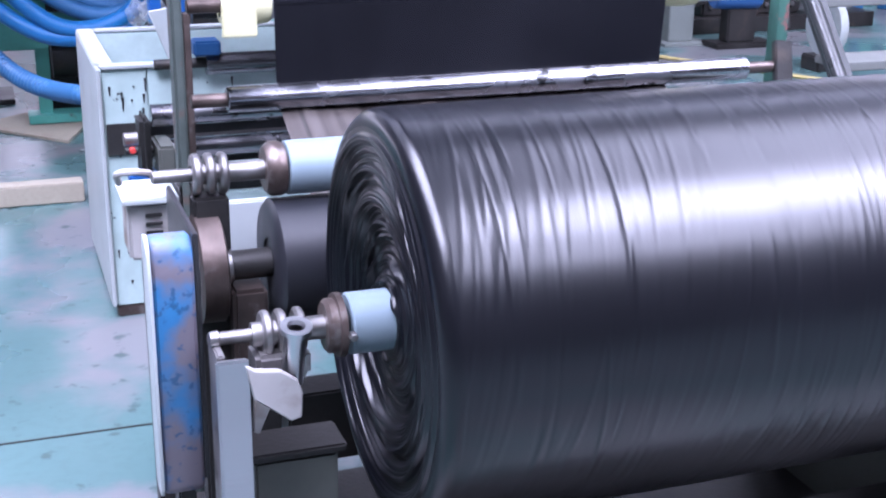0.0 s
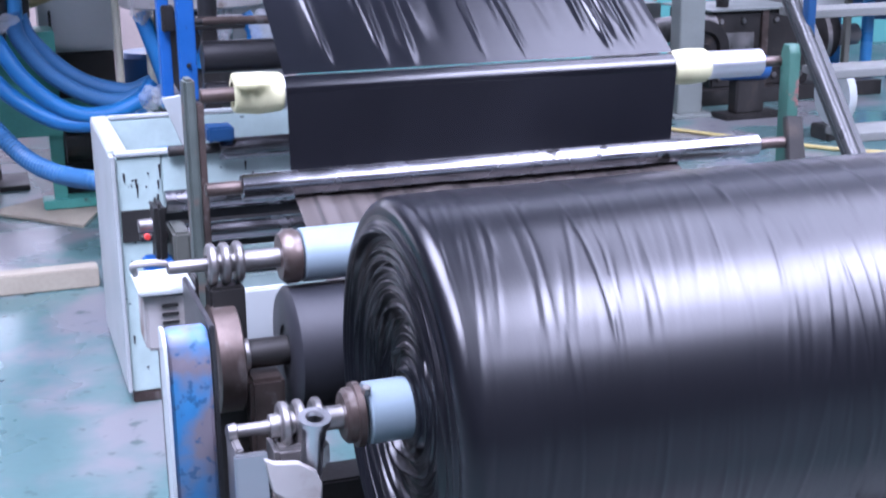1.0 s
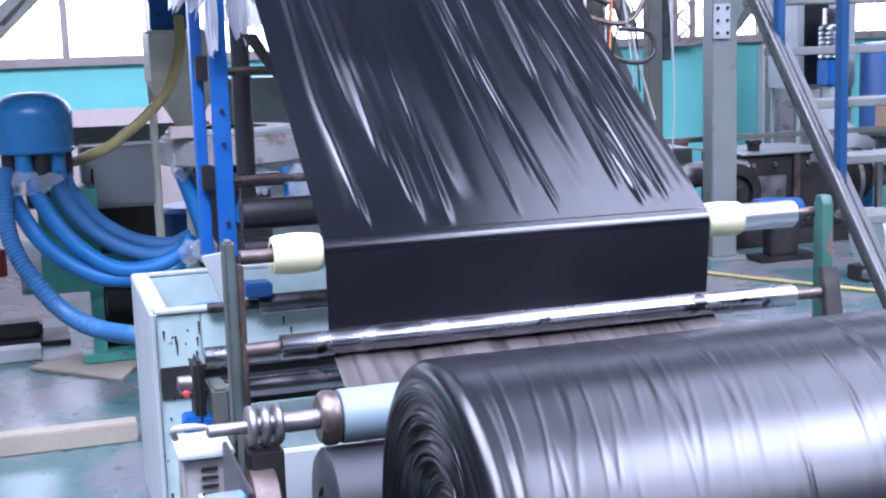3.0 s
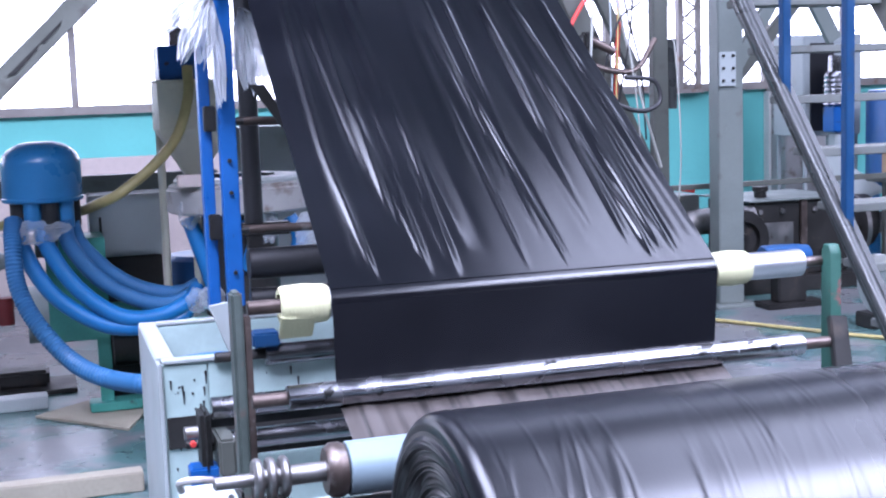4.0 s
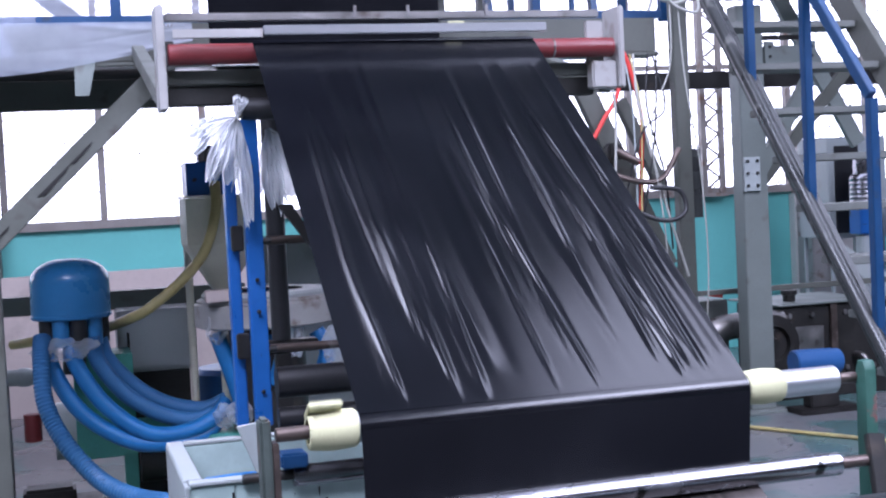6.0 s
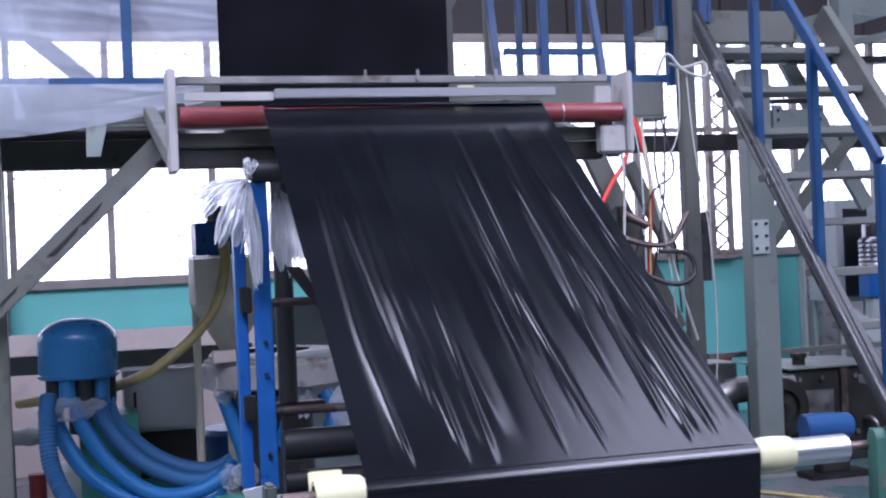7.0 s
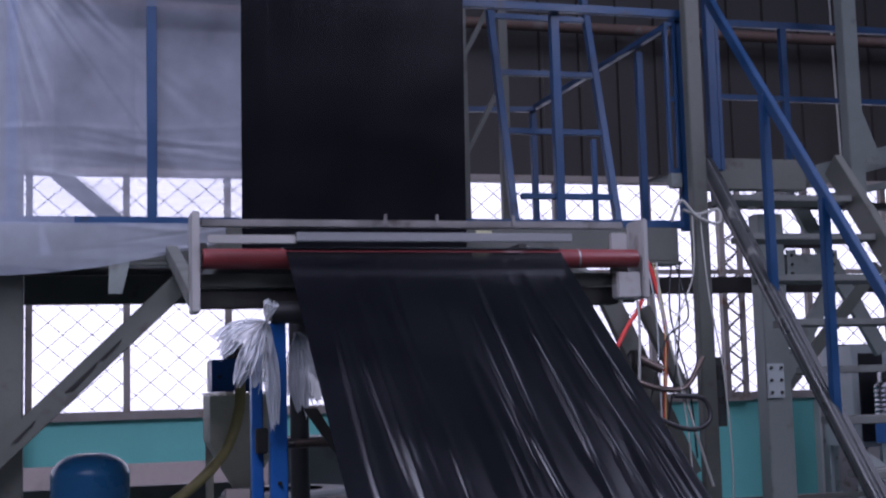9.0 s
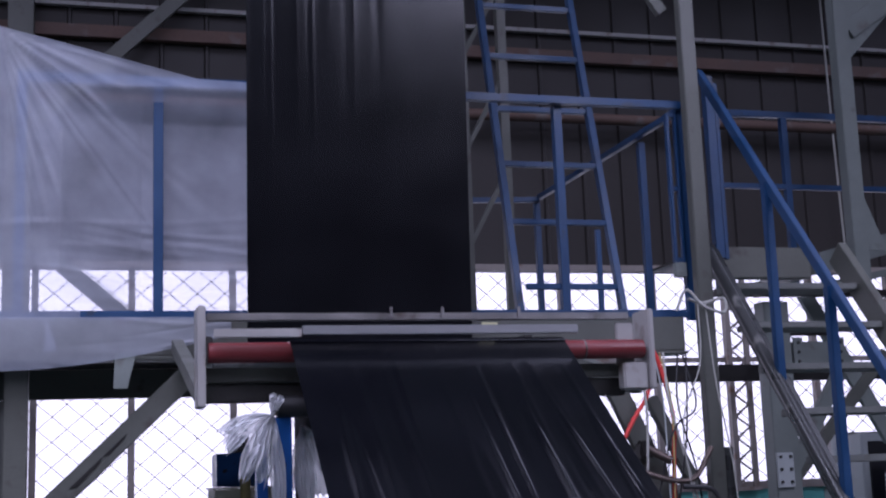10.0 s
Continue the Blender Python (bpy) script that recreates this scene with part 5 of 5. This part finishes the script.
part("base", box(-0.45, 0.15, 7.8, 8.2, 0.0, 0.03, 0.004), IRON, pump)

solid("floor_timber", box(-3.0, 0.36, 5.66, 5.76, 0, 0.09, 0.006), WOOD, (-1, 5.7, 0), "long dusty timber sill lying on the floor", "timber")
solid("floor_block", box(-0.5, -0.02, 7.45, 7.6, 0, 0.07, 0.006), GREY_CASE, (-0.2, 7.5, 0), "pale flat bar on the floor", "bar")
solid("floor_hose", pipe([(4.0, 8.9, 0.014), (4.5, 8.02, 0.014), (4.8, 7.5, 0.014), (5.15, 6.95, 0.014), (5.6, 6.6, 0.014), (6.2, 6.2, 0.014)], 0.014, 8), HOSE_YELLOW, (4.8, 7.5, 0), "thin yellow-brown hose lying on the floor", "hose")

# ---- extruder beyond the column ----
ext = thing("extruder", (5.3, 9.2, 0), "oily dark extruder gearbox with pale top cover", "extruder")
part("gearbox", box(5.35, 6.25, 9.0, 9.7, 0.12, 0.72, 0.015), IRON, ext)
part("cover", box(5.3, 6.2, 8.95, 9.75, 0.722, 0.735, 0.003), PALE_STEEL, ext, "pale top cover")
part("divider", box(5.78, 5.84, 8.97, 8.998, 0.12, 0.72, 0.004), BROWN_STEEL, ext)
part("motor", rod((6.25, 9.3, 0.48), (6.6, 9.3, 0.48), 0.22, 28), IRON, ext)
part("motor_rim", lathe((6.25, 9.0, 0.48), (6.29, 9.0, 0.48), [(0, 0.1), (0, 0.25), (0.04, 0.25), (0.04, 0.1)], 28, None, False), STEEL_DULL, ext)
part("coupling", rod((6.6, 9.3, 0.45), (6.9, 9.3, 0.45), 0.09, 20), STEEL_DULL, ext)
part("elbow", pipe([(4.62, 9.0, 0.2), (4.64, 9.0, 0.42), (4.75, 9.0, 0.56), (4.95, 9.0, 0.6), (5.35, 9.0, 0.6)], 0.1, 18), STEEL_DULL, ext, "fat grey elbow pipe")
part("base_frame", box(4.5, 6.9, 8.9, 9.8, 0.0, 0.12, 0.006), IRON, ext)
part("feed_box", box(4.55, 4.95, 9.1, 9.5, 0.12, 0.8, 0.005), PALE_STEEL, ext)
part("pulley", lathe((5.2, 8.93, 0.45), (5.2, 8.85, 0.45), [(0, 0.03), (0, 0.22), (0.02, 0.23), (0.035, 0.2), (0.05, 0.23), (0.075, 0.22), (0.08, 0.14), (0.04, 0.13), (0.04, 0.05), (0.09, 0.045), (0.09, 0.01)], 28, None, False), IRON, ext, "black belt pulley")
for x in (5.42, 5.62, 5.92, 6.16):
    for z in (0.2, 0.64):
        part("bolt", rod((x, 8.975, z), (x, 9.0, z), 0.022, 6), STEEL_DULL, ext)
part("inspection_plate", box(5.44, 5.72, 8.982, 9.0, 0.3, 0.55, 0.004), STEEL_DULL, ext)
part("drain_pipe", pipe([(6.0, 8.98, 0.3), (6.0, 8.9, 0.3), (6.02, 8.86, 0.24), (6.05, 8.86, 0.03)], 0.025, 10), STEEL_DULL, ext)
part("oil_filler", lathe((5.55, 9.2, 0.735), (5.55, 9.2, 0.83), [(0, 0.05), (0.05, 0.05), (0.055, 0.065), (0.09, 0.065), (0.095, 0.02)], 16), IRON, ext)
part("handle", bar((4.5, 9.05, 0.9), (4.85, 9.0, 0.84), 0.04, 0.03), RED_CABLE, ext, "red handle")
part("plate", plate([(6.1, 1.15), (6.15, 1.18), (6.9, 0.7), (6.6, 0.62)], 0.02, "y", 9.4), GREY_CASE, ext)
part("rail", box(4.6, 7.2, 8.88, 8.93, 0.86, 0.9, 0.004), GREYGREEN, ext)
tub = thing("blue_drum", (5.35, 8.3, 0.3), "blue plastic drum lying before the extruder", "drum")
part("shell", lathe((5.05, 8.35, 0.38), (5.52, 8.35, 0.36), [(0, 0.08), (0.01, 0.09), (0.1, 0.095), (0.3, 0.095), (0.37, 0.09), (0.38, 0.08)], 24), TANK, tub)
part("cradle", box(5.16, 5.4, 8.3, 8.42, 0.04, 0.285, 0.01), IRON, tub)
part("base", box(5.05, 5.55, 8.25, 8.48, 0.0, 0.04, 0.008), IRON, tub)
fan = thing("fan_housing", (5.75, 7.6, 0), "pale grey round fan plate by the stair foot", "fan")
part("disc", rod((5.3, 7.35, 0.3), (5.36, 7.35, 0.3), 0.2, 28), GREY_CASE, fan)
part("foot", box(5.25, 5.5, 7.3, 7.5, 0.0, 0.1, 0.01), IRON, fan)

dryer = thing("resin_dryer", (7.0, 10.2, 0), "pale dryer cabinet with dark slot and steel motor", "dryer")
part("case", box(6.6, 7.2, 10.2, 10.7, 1.15, 2.05, 0.01), GREY_CASE, dryer)
for x, y in ((6.62, 10.22), (7.15, 10.22), (6.62, 10.65), (7.15, 10.65)):
    part("leg", box(x, x + 0.03, y, y + 0.03, 0, 1.15, 0.003), GREY_CASE, dryer)
part("slot", box(6.66, 6.9, 10.18, 10.197, 1.2, 1.98, 0.003), BLACK, dryer, "dark open slot")
motor = thing("mixer_motor", (6.85, 9.9, 1.2), "bright finned motor on a blue mixer tank", "motor")
part("motor_top", rod((6.72, 9.85, 1.72), (6.72, 9.85, 1.86), 0.09, 20), STEEL, motor)
part("motor_body", lathe((6.72, 9.85, 1.42), (6.72, 9.85, 1.72), [(0, 0.1)] + [(0.02 * k, 0.13 if k % 2 else 0.12) for k in range(1, 15)] + [(0.3, 0.1)], 24), STEEL, motor)
part("gear_block", box(6.62, 6.82, 9.76, 9.94, 1.2, 1.42, 0.01), BLUE, motor, "blue gear block")
part("bracket", box(6.66, 6.78, 9.8, 9.92, 0.0, 1.2, 0.01), GREY_CASE, motor)
tank = thing("mixer_tank", (7.4, 9.6, 0), "deep blue mixer tank on legs", "tank")
part("vessel", lathe((7.3, 9.5, 0.55), (7.3, 9.5, 1.6), [(0, 0.12), (0.25, 0.42), (0.27, 0.45), (0.95, 0.45), (1.0, 0.43), (1.03, 0.1)], 36), TANK, tank)
for a in (0.6, 2.2, 3.8, 5.4):
    part("leg", rod((7.3 + 0.38 * math.cos(a), 9.5 + 0.38 * math.sin(a), 0), (7.3 + 0.4 * math.cos(a), 9.5 + 0.4 * math.sin(a), 0.95), 0.05, 14), BLUE_DOME, tank)
crate = thing("cardboard_box", (6.9, 8.9, 0), "brown cardboard box with a white label on a pale shelf", "box")
part("carton", box(6.62, 7.1, 8.75, 9.1, 0.86, 1.1, 0.006), CARDBOARD, crate)
part("label", box(6.72, 6.95, 8.742, 8.747, 0.98, 1.07, 0.0), PAPER, crate, smooth=False)
shelf = thing("shelf", (6.9, 9, 0), "pale board shelf beside the stair", "shelf")
part("board", box(6.5, 7.4, 8.65, 9.15, 0.82, 0.85, 0.005), GREYGREEN, shelf)
for x in (6.55, 7.3):
    part("leg", box(x, x + 0.05, 8.95, 9.0, 0.12, 0.82, 0.004), GREYGREEN, shelf)

# ---- cables and cords ----


def cable(points, r, mat, label, category="cable"):
    return solid("cable", pipe(points, r, 8, 8), mat, points[0], label, category)


cable([(2.6, 5.76, 2.42), (2.65, 5.75, 2.3), (2.70, 5.74, 2.05), (2.69, 5.74, 1.85), (2.67, 5.74, 1.5)], 0.011, RED_CABLE, "red air hose looping down below the platform")
cable([(2.6, 5.74, 2.26), (2.57, 5.74, 2.15), (2.5, 5.74, 2.05), (2.44, 5.74, 1.95)], 0.011, RED_CABLE, "short red air hose below the platform")
rng = random.Random(9)
for k in range(7):
    x0, x1 = 2.45 + 0.45 * rng.random(), 2.5 + 0.45 * rng.random()
    zz = 1.25 + 0.4 * rng.random()
    cable([(x0, 5.76, 2.36), (x0 + 0.04 * rng.uniform(-1, 1), 5.72, 2.1), ((x0 + x1) / 2, 5.7, zz + 0.35), (x1, 5.72, zz)], rng.choice((0.004, 0.005, 0.007)), rng.choice((ROPE, BLACK, HOSE_YELLOW, GREY_CASE)), "thin hanging cable among the pipes under the platform")
clutter = thing("valve_cluster", (2.6, 5.74, 1.9), "grimy valve cluster below the platform", "valve")
part("body", box(2.52, 2.6, 5.74, 5.82, 1.86, 1.94, 0.012), IRON, clutter)
part("stem", rod((2.56, 5.74, 1.9), (2.66, 5.7, 1.84), 0.02, 12), BROWN_STEEL, clutter)
part("arm", bar((2.44, 5.82, 2.2), (2.84, 5.82, 1.33), 0.1, 0.05, up=(0, 1, 0)), GREYGREEN, clutter)
part("arm", bar((2.65, 5.88, 2.15), (2.86, 5.88, 1.72), 0.06, 0.05, up=(0, 1, 0)), GREYGREEN, clutter)
hung = thing("pipe_stub", (3.02, 5.84, 1.56), "dark grey pipe stub fixed to the post", "pipe")
part("case", rod((3.02, 5.84, 1.56), (3.02, 5.84, 1.9), 0.033, 18), DARK_TUBE, hung)
part("clip", box(2.983, 2.99, 5.81, 5.87, 1.7, 1.74, 0.002), IRON, hung)
tail = thing("film_tray", (0.75, 4.4, 1.56), "dark sloping film tray edge beside the web", "tray")
part("edge", plate([(0.70, 1.735), (0.75, 1.735), (0.86, 1.55), (0.828, 1.555)], 0.02, "y", 4.35), IRON, tail)
cable([(2.86, 5.72, 2.62), (2.84, 5.7, 2.3), (2.72, 5.68, 2.0), (2.78, 5.7, 1.5), (2.8, 5.7, 0.9)], 0.004, ROPE, "grey cord hanging down the post")
cable([(2.9, 5.72, 2.6), (2.92, 5.7, 2.2), (2.98, 5.7, 1.8), (3.0, 5.7, 1.3), (2.95, 5.7, 0.8)], 0.004, ROPE, "grey cord hanging down the post")
cable([(2.75, 5.73, 2.56), (2.8, 5.71, 2.66), (2.88, 5.7, 2.58), (2.99, 5.7, 2.55), (3.0, 5.72, 2.62), (2.9, 5.74, 2.6), (2.82, 5.74, 2.62)], 0.008, ROPE, "pale rag knotted round the post", "rag")
cable([(2.5, 5.7, 1.75), (2.6, 5.65, 1.62), (2.75, 5.62, 1.56), (2.86, 5.64, 1.6), (2.84, 5.66, 1.7), (2.7, 5.68, 1.72)], 0.012, BLACK, "coiled black cable on the post")
cable([(2.3, 5.75, 1.95), (2.5, 5.7, 1.8), (2.75, 5.7, 1.75), (2.88, 5.72, 1.9)], 0.014, BROWN_STEEL, "brown cable tied to the post")
cable([(2.15, 5.76, 2.4), (2.2, 5.7, 2.0), (2.32, 5.7, 1.8), (2.55, 5.7, 1.5), (2.85, 5.72, 1.2)], 0.05, BROWN_STEEL, "bundle of dusty hoses behind the film", "hose")
cable([(7.35, 11.55, 2.0), (7.4, 11.5, 1.5), (7.55, 11.5, 1.2), (7.5, 11.5, 0.9)], 0.02, BLACK, "black cable on the white pier")
cable([(7.5, 11.55, 1.9), (7.48, 11.5, 1.2), (7.47, 11.5, 0.6)], 0.015, BLACK, "black cable on the white pier")
cable([(7.62, 11.8, 7.0), (7.63, 11.8, 5.5), (7.66, 11.8, 3.7)], 0.012, ROPE, "pale conduit down the cladding", "conduit")
cable([(1.3, 11.5, 1.55), (1.28, 11.5, 1.2), (1.27, 11.5, 0.9)], 0.008, BLACK, "thin dark cable down the dado")

# ---- motion ----


def spin(ob, rate, t_step=0.1):
    """Turn a roller about x at a steady rate in degrees a second."""
    at = ob.location.copy()
    n = int(round(10 / t_step))
    walk(ob, [(k * t_step, pose(at.x, at.y, at.z, rate * k * t_step)) for k in range(n + 1)])


def motions():
    spin(roll, -62, 0.5)
    spin(top_roller, 640)
    spin(steel_roller, -760)
    spin(red, 640)
    spin(drum, 170, 0.4)
    spin(guide, -640)
    # the drawn film breathes: its pulls run a little along and across it
    at = slant.location.copy()
    way = Vector((0, 2.985 - 4.452, 1.262 - 2.297)).normalized()
    rows = []
    for k in range(41):
        t = k * 0.25
        s = 0.007 * math.sin(t * 4.1) + 0.005 * math.sin(t * 9.7 + 1)
        p = at + way * s + Vector((0.003 * math.sin(t * 3.1), 0, 0))
        rows.append((t, pose(p.x, p.y, p.z, 0.12 * math.sin(t * 5.3), 0.1 * math.sin(t * 4.3))))
    walk(slant, rows)


motions()
